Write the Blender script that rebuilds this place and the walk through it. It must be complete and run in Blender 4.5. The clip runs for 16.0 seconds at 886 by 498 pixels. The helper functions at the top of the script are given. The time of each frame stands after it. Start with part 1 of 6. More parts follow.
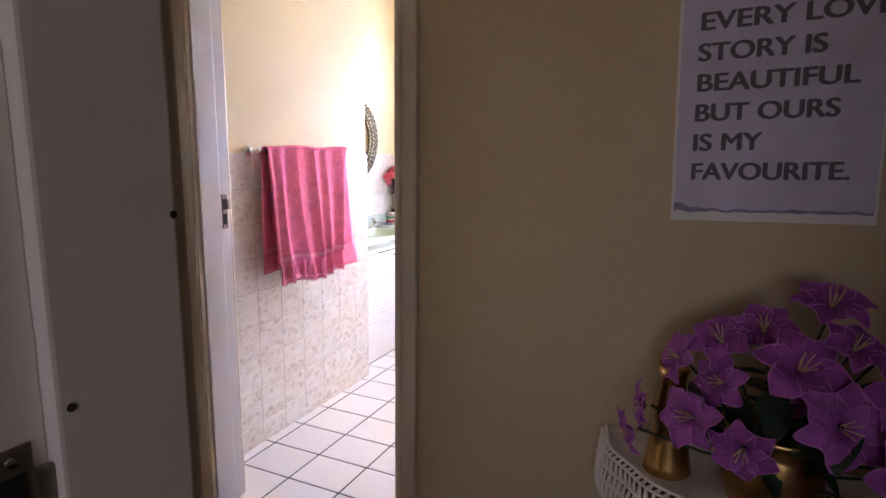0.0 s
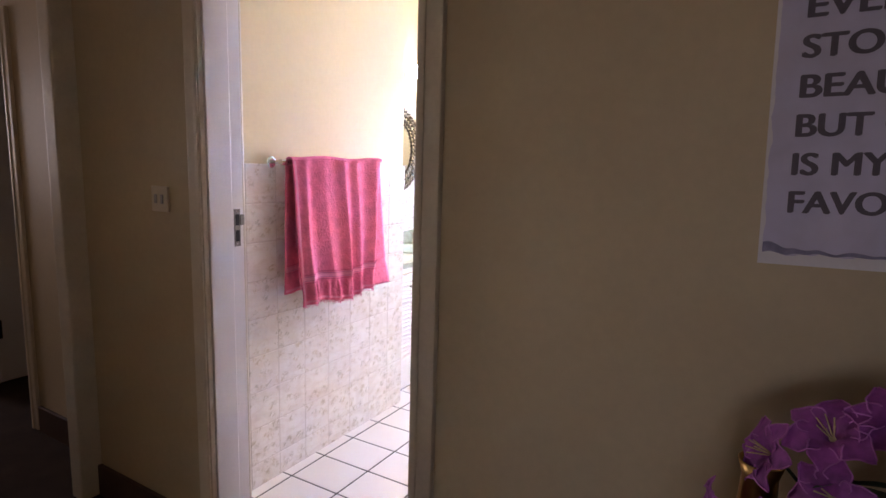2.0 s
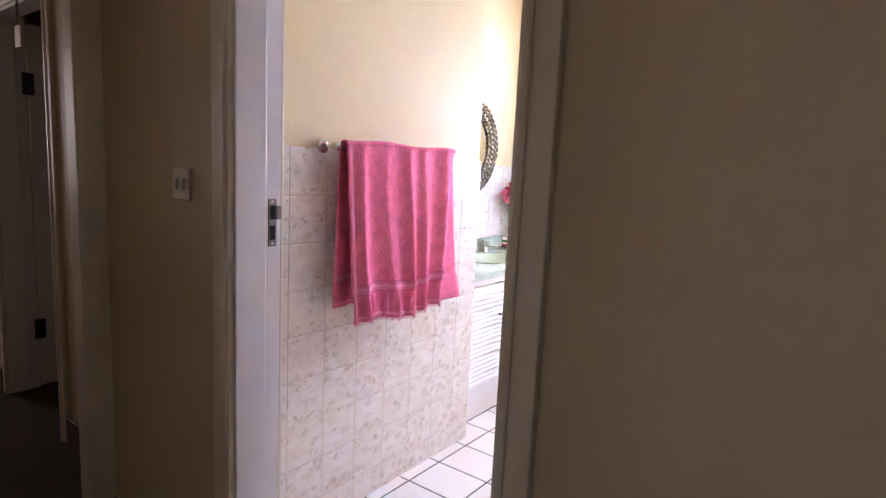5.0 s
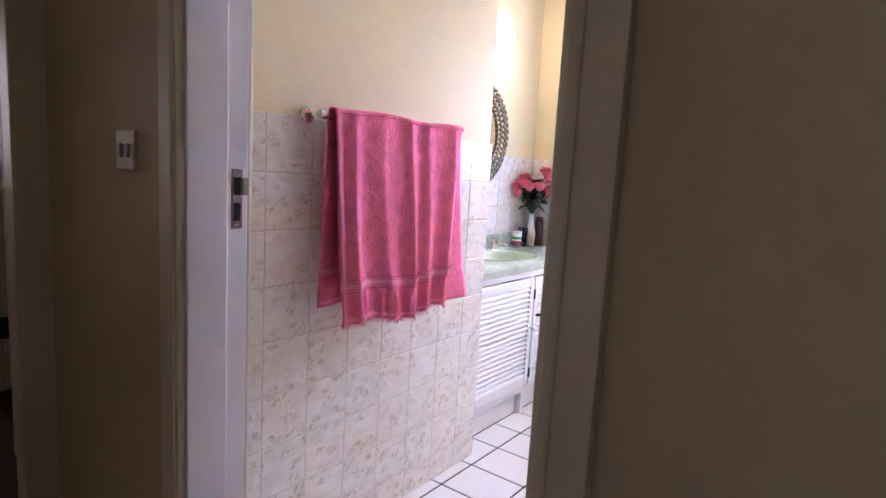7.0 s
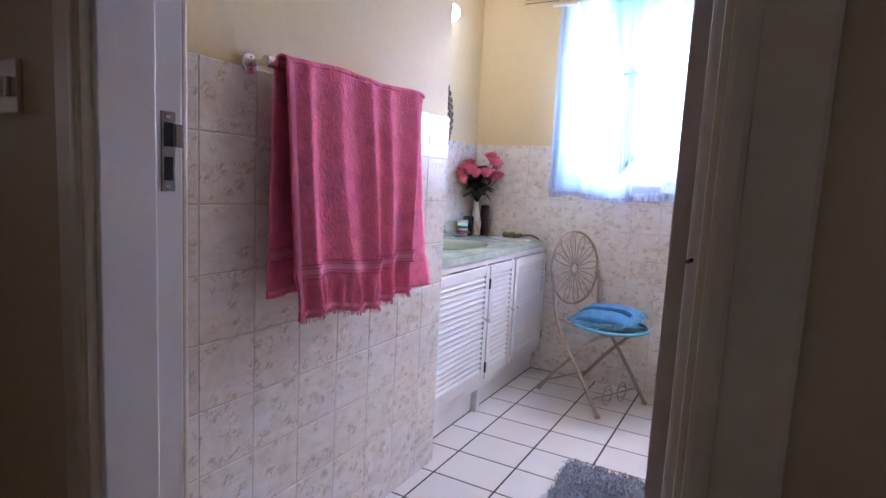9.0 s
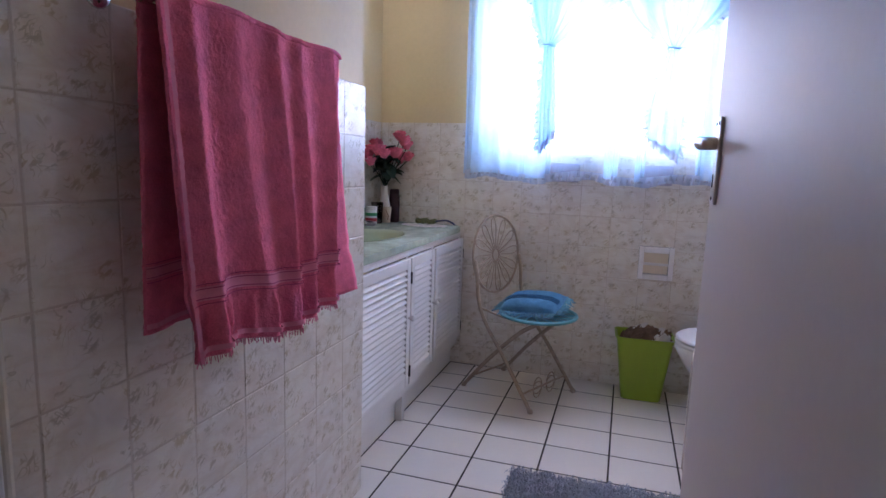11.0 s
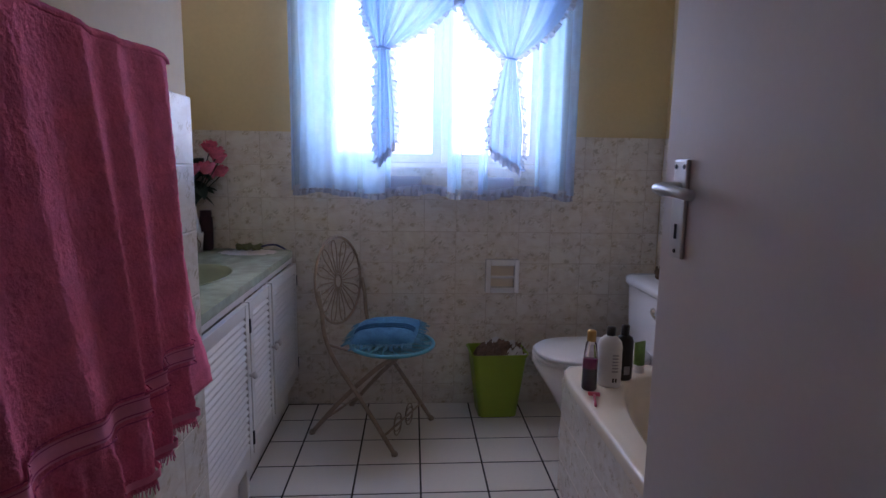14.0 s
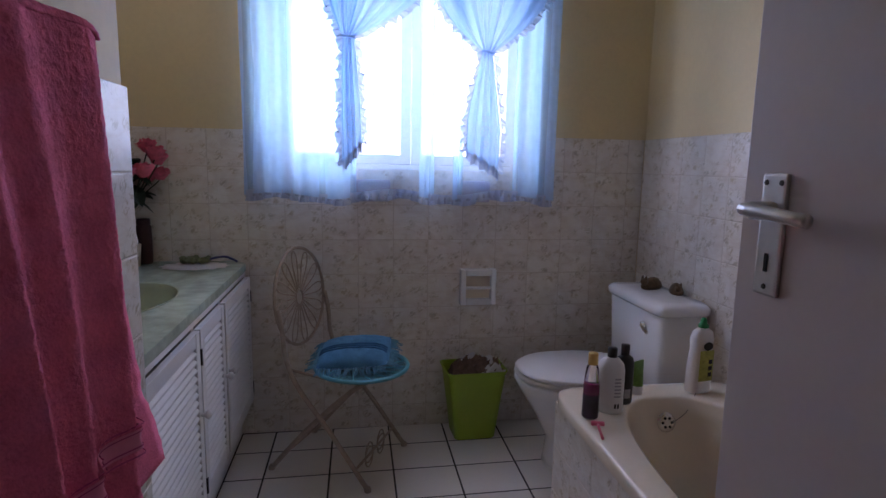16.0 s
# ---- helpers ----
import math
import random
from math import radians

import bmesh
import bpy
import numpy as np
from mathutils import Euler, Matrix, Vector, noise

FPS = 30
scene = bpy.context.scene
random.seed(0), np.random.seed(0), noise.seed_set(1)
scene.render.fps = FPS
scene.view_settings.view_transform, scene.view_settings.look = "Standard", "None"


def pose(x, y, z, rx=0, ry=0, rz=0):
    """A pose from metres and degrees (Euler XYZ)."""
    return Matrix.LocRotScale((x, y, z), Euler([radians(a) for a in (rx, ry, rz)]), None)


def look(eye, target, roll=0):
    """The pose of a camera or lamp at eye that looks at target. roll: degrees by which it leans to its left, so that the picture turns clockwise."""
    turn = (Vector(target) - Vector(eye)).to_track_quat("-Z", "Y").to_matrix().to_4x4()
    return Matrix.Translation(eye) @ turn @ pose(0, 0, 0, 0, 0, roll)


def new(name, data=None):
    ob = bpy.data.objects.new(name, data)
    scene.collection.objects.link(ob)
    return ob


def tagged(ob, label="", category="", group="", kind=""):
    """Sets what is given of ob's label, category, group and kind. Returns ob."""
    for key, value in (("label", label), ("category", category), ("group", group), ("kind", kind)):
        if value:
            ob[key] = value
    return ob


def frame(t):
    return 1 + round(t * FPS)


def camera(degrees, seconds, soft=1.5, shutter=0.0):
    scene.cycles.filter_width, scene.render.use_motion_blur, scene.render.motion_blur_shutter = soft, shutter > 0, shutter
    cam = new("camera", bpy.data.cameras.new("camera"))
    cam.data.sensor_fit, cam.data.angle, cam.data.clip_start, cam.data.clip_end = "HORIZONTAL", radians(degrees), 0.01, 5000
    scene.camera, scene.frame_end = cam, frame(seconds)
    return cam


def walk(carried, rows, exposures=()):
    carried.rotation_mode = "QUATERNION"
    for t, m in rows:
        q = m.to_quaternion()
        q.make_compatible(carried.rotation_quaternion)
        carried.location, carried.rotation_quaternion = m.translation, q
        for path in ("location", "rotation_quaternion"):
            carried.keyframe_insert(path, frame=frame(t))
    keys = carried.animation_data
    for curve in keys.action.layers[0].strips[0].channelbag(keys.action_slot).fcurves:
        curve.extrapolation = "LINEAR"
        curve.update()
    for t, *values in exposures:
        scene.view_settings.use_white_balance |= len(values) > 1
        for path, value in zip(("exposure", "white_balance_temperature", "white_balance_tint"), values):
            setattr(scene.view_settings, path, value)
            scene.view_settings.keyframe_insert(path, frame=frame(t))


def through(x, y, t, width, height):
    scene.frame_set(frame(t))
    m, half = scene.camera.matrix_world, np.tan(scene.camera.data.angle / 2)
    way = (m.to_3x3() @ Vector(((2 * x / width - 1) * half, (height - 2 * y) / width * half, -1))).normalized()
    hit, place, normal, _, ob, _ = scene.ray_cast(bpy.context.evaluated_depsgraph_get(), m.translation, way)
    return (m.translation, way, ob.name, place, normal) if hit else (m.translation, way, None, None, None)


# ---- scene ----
cam = camera(76.6, 16.0)
PATH = [
    (0, (-0.320, 0.685, 1.348), (-1.156, 2.471, 1.016), 0.7),
    (0.5, (-0.334, 0.727, 1.356), (-1.192, 2.505, 1.035), 0.9),
    (1, (-0.350, 0.800, 1.352), (-1.240, 2.563, 1.039), 1.1),
    (1.5, (-0.365, 0.867, 1.353), (-1.299, 2.609, 1.048), 1.4),
    (2, (-0.375, 0.940, 1.364), (-1.376, 2.645, 1.064), 1.7),
    (2.5, (-0.390, 0.996, 1.365), (-1.466, 2.656, 1.070), 2),
    (3, (-0.418, 1.044, 1.358), (-1.549, 2.667, 1.067), 2.3),
    (3.5, (-0.486, 1.127, 1.368), (-1.653, 2.725, 1.077), 2.5),
    (5.8, (-0.736, 1.414, 1.255), (-1.942, 2.987, 0.985), 3.1),
    (6, (-0.752, 1.452, 1.258), (-1.958, 3.023, 0.980), 3.3),
    (6.5, (-0.782, 1.495, 1.239), (-1.993, 3.063, 0.966), 3.4),
    (7, (-0.842, 1.523, 1.209), (-2.050, 3.096, 0.947), 3.3),
    (7.5, (-0.914, 1.552, 1.182), (-2.102, 3.140, 0.927), 3.3),
    (8, (-0.968, 1.564, 1.158), (-2.106, 3.190, 0.909), 3.3),
    (8.5, (-1.019, 1.580, 1.134), (-2.076, 3.261, 0.898), 3.2),
    (9, (-1.078, 1.623, 1.113), (-2.050, 3.353, 0.870), 3),
    (9.2, (-1.101, 1.643, 1.109), (-2.048, 3.387, 0.863), 2.9),
    (11.3, (-1.366, 1.864, 1.105), (-1.904, 3.768, 0.811), 2),
    (11.5, (-1.394, 1.873, 1.114), (-1.885, 3.788, 0.818), 2.1),
    (12, (-1.462, 1.908, 1.130), (-1.815, 3.855, 0.834), 1.7),
    (12.5, (-1.507, 1.947, 1.154), (-1.715, 3.914, 0.861), 1.4),
    (13, (-1.541, 1.985, 1.169), (-1.619, 3.963, 0.879), 1.2),
    (13.5, (-1.571, 2.041, 1.182), (-1.546, 4.019, 0.891), 1),
    (14, (-1.603, 2.109, 1.195), (-1.493, 4.085, 0.903), 0.9),
    (14.5, (-1.635, 2.183, 1.202), (-1.464, 4.154, 0.908), 0.9),
    (15, (-1.662, 2.255, 1.191), (-1.444, 4.221, 0.896), 1),
    (15.5, (-1.678, 2.302, 1.201), (-1.416, 4.262, 0.904), 1.1),
    (16, (-1.705, 2.343, 1.215), (-1.402, 4.298, 0.917), 1.1),
]
EXPOSURES = [(0, 1.48, 6350, 33), (3.5, 1.36, 6300, 34), (6, 1.25, 6100, 34), (7.5, 0.85, 5950, 34), (9, 0.42, 5750, 33), (11.5, -0.68, 5700, 31), (12.5, -1.20, 5780, 31), (16, -1.64, 5900, 32)]
walk(cam, [(t, look(eye, target, roll)) for t, eye, target, roll in PATH], EXPOSURES)
WINDOW_W, BEDROOM_W, PASSAGE_W, DOOR_ANGLE = 92.0, 2.35, 7.0, 1.0

# ---------- world, sun, large lights ----------
world = bpy.data.worlds.new("world")
scene.world = world
world.use_nodes = True
wn = world.node_tree
sky = wn.nodes.new("ShaderNodeTexSky")
sky.sky_type = "NISHITA"
sky.sun_disc = False
sky.sun_elevation, sky.sun_rotation = radians(50), radians(200)
wn.links.new(sky.outputs[0], wn.nodes["Background"].inputs[0])
wn.nodes["Background"].inputs[1].default_value = 0.12


def area_lamp(name, m, sx, sy, watts, colour):
    data = bpy.data.lights.new(name, "AREA")
    data.shape, data.size, data.size_y = "RECTANGLE", sx, sy
    data.energy, data.color = watts, colour
    ob = new(name, data)
    ob.matrix_world = m
    return ob


sun_data = bpy.data.lights.new("sun", "SUN")
sun_data.energy, sun_data.angle, sun_data.color = 2.0, radians(0.5), (1.0, 0.95, 0.88)
new("sun", sun_data).matrix_world = look((0, -6, 8), (0, 0, 0))

# daylight standing in the opening of the bathroom window
area_lamp("bathroom_window_daylight", look((-1.50, 5.04, 1.63), (-1.50, 4.0, 1.57)), 1.12, 0.90, WINDOW_W, (0.98, 0.965, 0.965))
# added fill lamp in the unseen bedroom behind the start, lights the passage
area_lamp("bedroom_fill", look((0.35, -1.98, 1.55), (-0.4, 2.0, 1.25)), 1.2, 1.1, BEDROOM_W, (1.0, 0.93, 0.84))
# added fill lamp at the passage's unseen west end, brightens its left side
area_lamp("passage_fill", look((-6.9, 1.5, 1.6), (-3.0, 1.6, 1.0)), 0.8, 1.0, PASSAGE_W, (1.0, 0.93, 0.85))

# ---------- materials ----------


def mat(name, base, rough=0.6, metal=0.0, var=0.12, scale=6.0, fine=90.0, bump=0.15, dist=0.002, spec=0.5, coords="Object", rand=0.0):
    """Base colour with broad stains, fine grain and a little relief."""
    m = bpy.data.materials.new(name)
    m.use_nodes = True
    nt = m.node_tree
    b = nt.nodes["Principled BSDF"]
    tc = nt.nodes.new("ShaderNodeTexCoord")
    out = tc.outputs[coords]
    n1 = nt.nodes.new("ShaderNodeTexNoise")
    n1.inputs["Scale"].default_value, n1.inputs["Detail"].default_value = scale, 4
    n2 = nt.nodes.new("ShaderNodeTexNoise")
    n2.inputs["Scale"].default_value, n2.inputs["Detail"].default_value = fine, 3
    nt.links.new(out, n1.inputs["Vector"]), nt.links.new(out, n2.inputs["Vector"])
    mixf = nt.nodes.new("ShaderNodeMath")
    mixf.operation = "MULTIPLY_ADD"
    mixf.inputs[1].default_value, mixf.inputs[2].default_value = 0.4, 0.0
    nt.links.new(n2.outputs["Fac"], mixf.inputs[0])
    add = nt.nodes.new("ShaderNodeMath")
    add.operation = "MULTIPLY_ADD"
    add.inputs[1].default_value = 0.6
    nt.links.new(n1.outputs["Fac"], add.inputs[0]), nt.links.new(mixf.outputs[0], add.inputs[2])
    ramp = nt.nodes.new("ShaderNodeValToRGB")
    lo = [max(0, c * (1 - var)) for c in base]
    hi = [min(1, c * (1 + var)) for c in base]
    ramp.color_ramp.elements[0].color, ramp.color_ramp.elements[0].position = (*lo, 1), 0.3
    ramp.color_ramp.elements[1].color, ramp.color_ramp.elements[1].position = (*hi, 1), 0.7
    nt.links.new(add.outputs[0], ramp.inputs[0])
    last = ramp.outputs[0]
    if rand:
        info = nt.nodes.new("ShaderNodeObjectInfo")
        hsv = nt.nodes.new("ShaderNodeHueSaturation")
        mr = nt.nodes.new("ShaderNodeMapRange")
        mr.inputs["To Min"].default_value, mr.inputs["To Max"].default_value = 1 - rand, 1 + rand
        nt.links.new(info.outputs["Random"], mr.inputs["Value"])
        nt.links.new(mr.outputs[0], hsv.inputs["Value"])
        nt.links.new(last, hsv.inputs["Color"])
        last = hsv.outputs[0]
    nt.links.new(last, b.inputs["Base Color"])
    rr = nt.nodes.new("ShaderNodeMapRange")
    rr.inputs["To Min"].default_value, rr.inputs["To Max"].default_value = max(0.02, rough - 0.08), min(1, rough + 0.08)
    nt.links.new(n1.outputs["Fac"], rr.inputs["Value"])
    nt.links.new(rr.outputs[0], b.inputs["Roughness"])
    b.inputs["Metallic"].default_value = metal
    b.inputs["Specular IOR Level"].default_value = spec
    if bump:
        bp = nt.nodes.new("ShaderNodeBump")
        bp.inputs["Strength"].default_value, bp.inputs["Distance"].default_value = bump, dist
        nt.links.new(add.outputs[0], bp.inputs["Height"])
        nt.links.new(bp.outputs[0], b.inputs["Normal"])
    return m


def wall_tile_mat():
    """Glazed white tile with faint marbling and small printed sprigs in straw brown."""
    m = bpy.data.materials.new("sprig_tile")
    m.use_nodes = True
    nt = m.node_tree
    L = nt.links.new
    b = nt.nodes["Principled BSDF"]
    tc = nt.nodes.new("ShaderNodeTexCoord")
    info = nt.nodes.new("ShaderNodeObjectInfo")
    off = nt.nodes.new("ShaderNodeVectorMath")
    off.operation = "MULTIPLY_ADD"
    off.inputs[1].default_value = (1, 1, 1)
    sc = nt.nodes.new("ShaderNodeVectorMath")
    sc.operation = "SCALE"
    sc.inputs[0].default_value = (7.0, 3.0, 5.0)
    L(info.outputs["Random"], sc.inputs["Scale"])
    L(tc.outputs["Object"], off.inputs[0]), L(sc.outputs[0], off.inputs[2])
    # marbling
    n1 = nt.nodes.new("ShaderNodeTexNoise")
    n1.inputs["Scale"].default_value, n1.inputs["Detail"].default_value, n1.inputs["Distortion"].default_value = 11, 5, 1.2
    L(off.outputs[0], n1.inputs["Vector"])
    ramp = nt.nodes.new("ShaderNodeValToRGB")
    e = ramp.color_ramp.elements
    e[0].color, e[0].position = (0.785, 0.72, 0.64, 1), 0.35
    e[1].color, e[1].position = (0.87, 0.82, 0.75, 1), 0.6
    L(n1.outputs["Fac"], ramp.inputs[0])
    # sprigs: stretched cells broken by noise
    warp = nt.nodes.new("ShaderNodeTexNoise")
    warp.inputs["Scale"].default_value, warp.inputs["Detail"].default_value = 38, 2
    L(off.outputs[0], warp.inputs["Vector"])
    wm = nt.nodes.new("ShaderNodeVectorMath")
    wm.operation = "MULTIPLY_ADD"
    wm.inputs[1].default_value = (0.014, 0.014, 0.014)
    L(warp.outputs["Color"], wm.inputs[0]), L(off.outputs[0], wm.inputs[2])
    mp = nt.nodes.new("ShaderNodeMapping")
    mp.inputs["Rotation"].default_value = (radians(35), radians(38), 0)
    mp.inputs["Scale"].default_value = (0.85, 0.85, 1.0)
    L(wm.outputs[0], mp.inputs["Vector"])
    vor = nt.nodes.new("ShaderNodeTexVoronoi")
    vor.inputs["Scale"].default_value = 27
    L(mp.outputs[0], vor.inputs["Vector"])
    n3 = nt.nodes.new("ShaderNodeTexNoise")
    n3.inputs["Scale"].default_value, n3.inputs["Detail"].default_value = 120, 2
    mq = nt.nodes.new("ShaderNodeMapping")
    mq.vector_type = "TEXTURE"
    mq.inputs["Rotation"].default_value = (0, radians(48), 0)
    mq.inputs["Scale"].default_value = (1.0, 1.0, 2.6)
    L(off.outputs[0], mq.inputs["Vector"]), L(mq.outputs[0], n3.inputs["Vector"])
    spot = nt.nodes.new("ShaderNodeValToRGB")
    s = spot.color_ramp.elements
    s[0].color, s[0].position = (1, 1, 1, 1), 0.30
    s[1].color, s[1].position = (0, 0, 0, 1), 0.46
    L(vor.outputs["Distance"], spot.inputs[0])
    n3r = nt.nodes.new("ShaderNodeValToRGB")
    n3r.color_ramp.elements[0].position, n3r.color_ramp.elements[1].position = 0.50, 0.58
    L(n3.outputs["Fac"], n3r.inputs[0])
    pick = nt.nodes.new("ShaderNodeSeparateColor")
    L(vor.outputs["Color"], pick.inputs[0])
    some = nt.nodes.new("ShaderNodeMath")
    some.operation = "GREATER_THAN"
    some.inputs[1].default_value = 0.12
    L(pick.outputs[0], some.inputs[0])
    f1 = nt.nodes.new("ShaderNodeMath")
    f1.operation = "MULTIPLY"
    L(spot.outputs[0], f1.inputs[0]), L(n3r.outputs[0], f1.inputs[1])
    nl = nt.nodes.new("ShaderNodeTexNoise")
    nl.inputs["Scale"].default_value, nl.inputs["Detail"].default_value, nl.inputs["Distortion"].default_value = 30, 1, 1.6
    L(off.outputs[0], nl.inputs["Vector"])
    rl = nt.nodes.new("ShaderNodeValToRGB")
    vl = rl.color_ramp.elements
    vl[0].position, vl[0].color = 0.462, (0, 0, 0, 1)
    vl[1].position, vl[1].color = 0.50, (1, 1, 1, 1)
    vl.new(0.538).color = (0, 0, 0, 1)
    L(nl.outputs["Fac"], rl.inputs[0])
    wide = nt.nodes.new("ShaderNodeValToRGB")
    wide.color_ramp.elements[0].position, wide.color_ramp.elements[0].color = 0.40, (1, 1, 1, 1)
    wide.color_ramp.elements[1].position, wide.color_ramp.elements[1].color = 0.62, (0, 0, 0, 1)
    L(vor.outputs["Distance"], wide.inputs[0])
    vine = nt.nodes.new("ShaderNodeMath")
    vine.operation = "MULTIPLY"
    L(rl.outputs[0], vine.inputs[0]), L(wide.outputs[0], vine.inputs[1])
    both = nt.nodes.new("ShaderNodeMath")
    both.operation = "MAXIMUM"
    L(f1.outputs[0], both.inputs[0]), L(vine.outputs[0], both.inputs[1])
    f2 = nt.nodes.new("ShaderNodeMath")
    f2.operation = "MULTIPLY"
    L(both.outputs[0], f2.inputs[0]), L(some.outputs[0], f2.inputs[1])
    f3 = nt.nodes.new("ShaderNodeMath")
    f3.operation = "MULTIPLY"
    f3.inputs[1].default_value = 0.55
    L(f2.outputs[0], f3.inputs[0])
    hue = nt.nodes.new("ShaderNodeMix")
    hue.data_type = "RGBA"
    hue.inputs[6].default_value, hue.inputs[7].default_value = (0.47, 0.34, 0.15, 1), (0.33, 0.28, 0.18, 1)
    L(pick.outputs[1], hue.inputs[0])
    mx = nt.nodes.new("ShaderNodeMix")
    mx.data_type = "RGBA"
    mv = nt.nodes.new("ShaderNodeMapping")
    mv.inputs["Rotation"].default_value = (0, radians(-32), 0)
    mv.inputs["Scale"].default_value = (5.0, 9.0, 17.0)
    L(off.outputs[0], mv.inputs["Vector"])
    nv = nt.nodes.new("ShaderNodeTexNoise")
    nv.inputs["Scale"].default_value, nv.inputs["Detail"].default_value, nv.inputs["Distortion"].default_value = 1.0, 4, 0.8
    L(mv.outputs[0], nv.inputs["Vector"])
    rv = nt.nodes.new("ShaderNodeValToRGB")
    el = rv.color_ramp.elements
    el[0].position, el[0].color = 0.44, (1, 1, 1, 1)
    el[1].position, el[1].color = 0.50, (0.86, 0.80, 0.74, 1)
    e3 = el.new(0.56)
    e3.color = (1, 1, 1, 1)
    L(nv.outputs["Fac"], rv.inputs[0])
    vein = nt.nodes.new("ShaderNodeMix")
    vein.data_type, vein.blend_type = "RGBA", "MULTIPLY"
    vein.inputs[0].default_value = 0.4
    L(ramp.outputs[0], vein.inputs[6]), L(rv.outputs[0], vein.inputs[7])
    L(f3.outputs[0], mx.inputs[0]), L(vein.outputs[2], mx.inputs[6]), L(hue.outputs[2], mx.inputs[7])
    L(mx.outputs[2], b.inputs["Base Color"])
    b.inputs["Roughness"].default_value = 0.22
    b.inputs["Coat Weight"].default_value, b.inputs["Coat Roughness"].default_value = 0.25, 0.12
    bp = nt.nodes.new("ShaderNodeBump")
    bp.inputs["Strength"].default_value, bp.inputs["Distance"].default_value = 0.55, 0.0015
    n4 = nt.nodes.new("ShaderNodeTexNoise")
    n4.inputs["Scale"].default_value, n4.inputs["Detail"].default_value = 60, 2
    L(off.outputs[0], n4.inputs["Vector"])
    L(n4.outputs["Fac"], bp.inputs["Height"]), L(bp.outputs[0], b.inputs["Normal"])
    return m


def fabric_mat(name, base, var=0.25, scale=14, fine=420, rough=0.95, dist=0.003, bump=0.7):
    return mat(name, base, rough, 0, var, scale, fine, bump, dist, spec=0.15)


def sheer_mat(name, tint, weight, through=None):
    """Net curtain: part open weave, part scattering cloth."""
    m = bpy.data.materials.new(name)
    m.use_nodes = True
    nt = m.node_tree
    L = nt.links.new
    out = nt.nodes["Material Output"]
    nt.nodes.remove(nt.nodes["Principled BSDF"])
    tr = nt.nodes.new("ShaderNodeBsdfTransparent")
    tl = nt.nodes.new("ShaderNodeBsdfTranslucent")
    df = nt.nodes.new("ShaderNodeBsdfDiffuse")
    df.inputs[0].default_value, tl.inputs[0].default_value = tint, through or tint
    tc = nt.nodes.new("ShaderNodeTexCoord")
    n = nt.nodes.new("ShaderNodeTexNoise")
    n.inputs["Scale"].default_value, n.inputs["Detail"].default_value = 35, 5
    L(tc.outputs["Object"], n.inputs["Vector"])
    mr = nt.nodes.new("ShaderNodeMapRange")
    mr.inputs["From Min"].default_value, mr.inputs["From Max"].default_value = 0.3, 0.7
    mr.inputs["To Min"].default_value, mr.inputs["To Max"].default_value = weight - 0.04, weight + 0.04
    L(n.outputs["Fac"], mr.inputs["Value"])
    m1 = nt.nodes.new("ShaderNodeMixShader")
    m1.inputs[0].default_value = 0.5
    L(tl.outputs[0], m1.inputs[1]), L(df.outputs[0], m1.inputs[2])
    m2 = nt.nodes.new("ShaderNodeMixShader")
    L(mr.outputs[0], m2.inputs[0]), L(tr.outputs[0], m2.inputs[1]), L(m1.outputs[0], m2.inputs[2])
    L(m2.outputs[0], out.inputs[0])
    return m


def glass_mat(name, tint=(1, 1, 1, 1), rough=0.02):
    m = bpy.data.materials.new(name)
    m.use_nodes = True
    b = m.node_tree.nodes["Principled BSDF"]
    b.inputs["Base Color"].default_value = tint
    b.inputs["Roughness"].default_value = rough
    b.inputs["Transmission Weight"].default_value = 1.0
    return m


def glow_mat(name, colour, strength):
    m = bpy.data.materials.new(name)
    m.use_nodes = True
    b = m.node_tree.nodes["Principled BSDF"]
    b.inputs["Emission Color"].default_value = colour
    b.inputs["Emission Strength"].default_value = strength
    return m


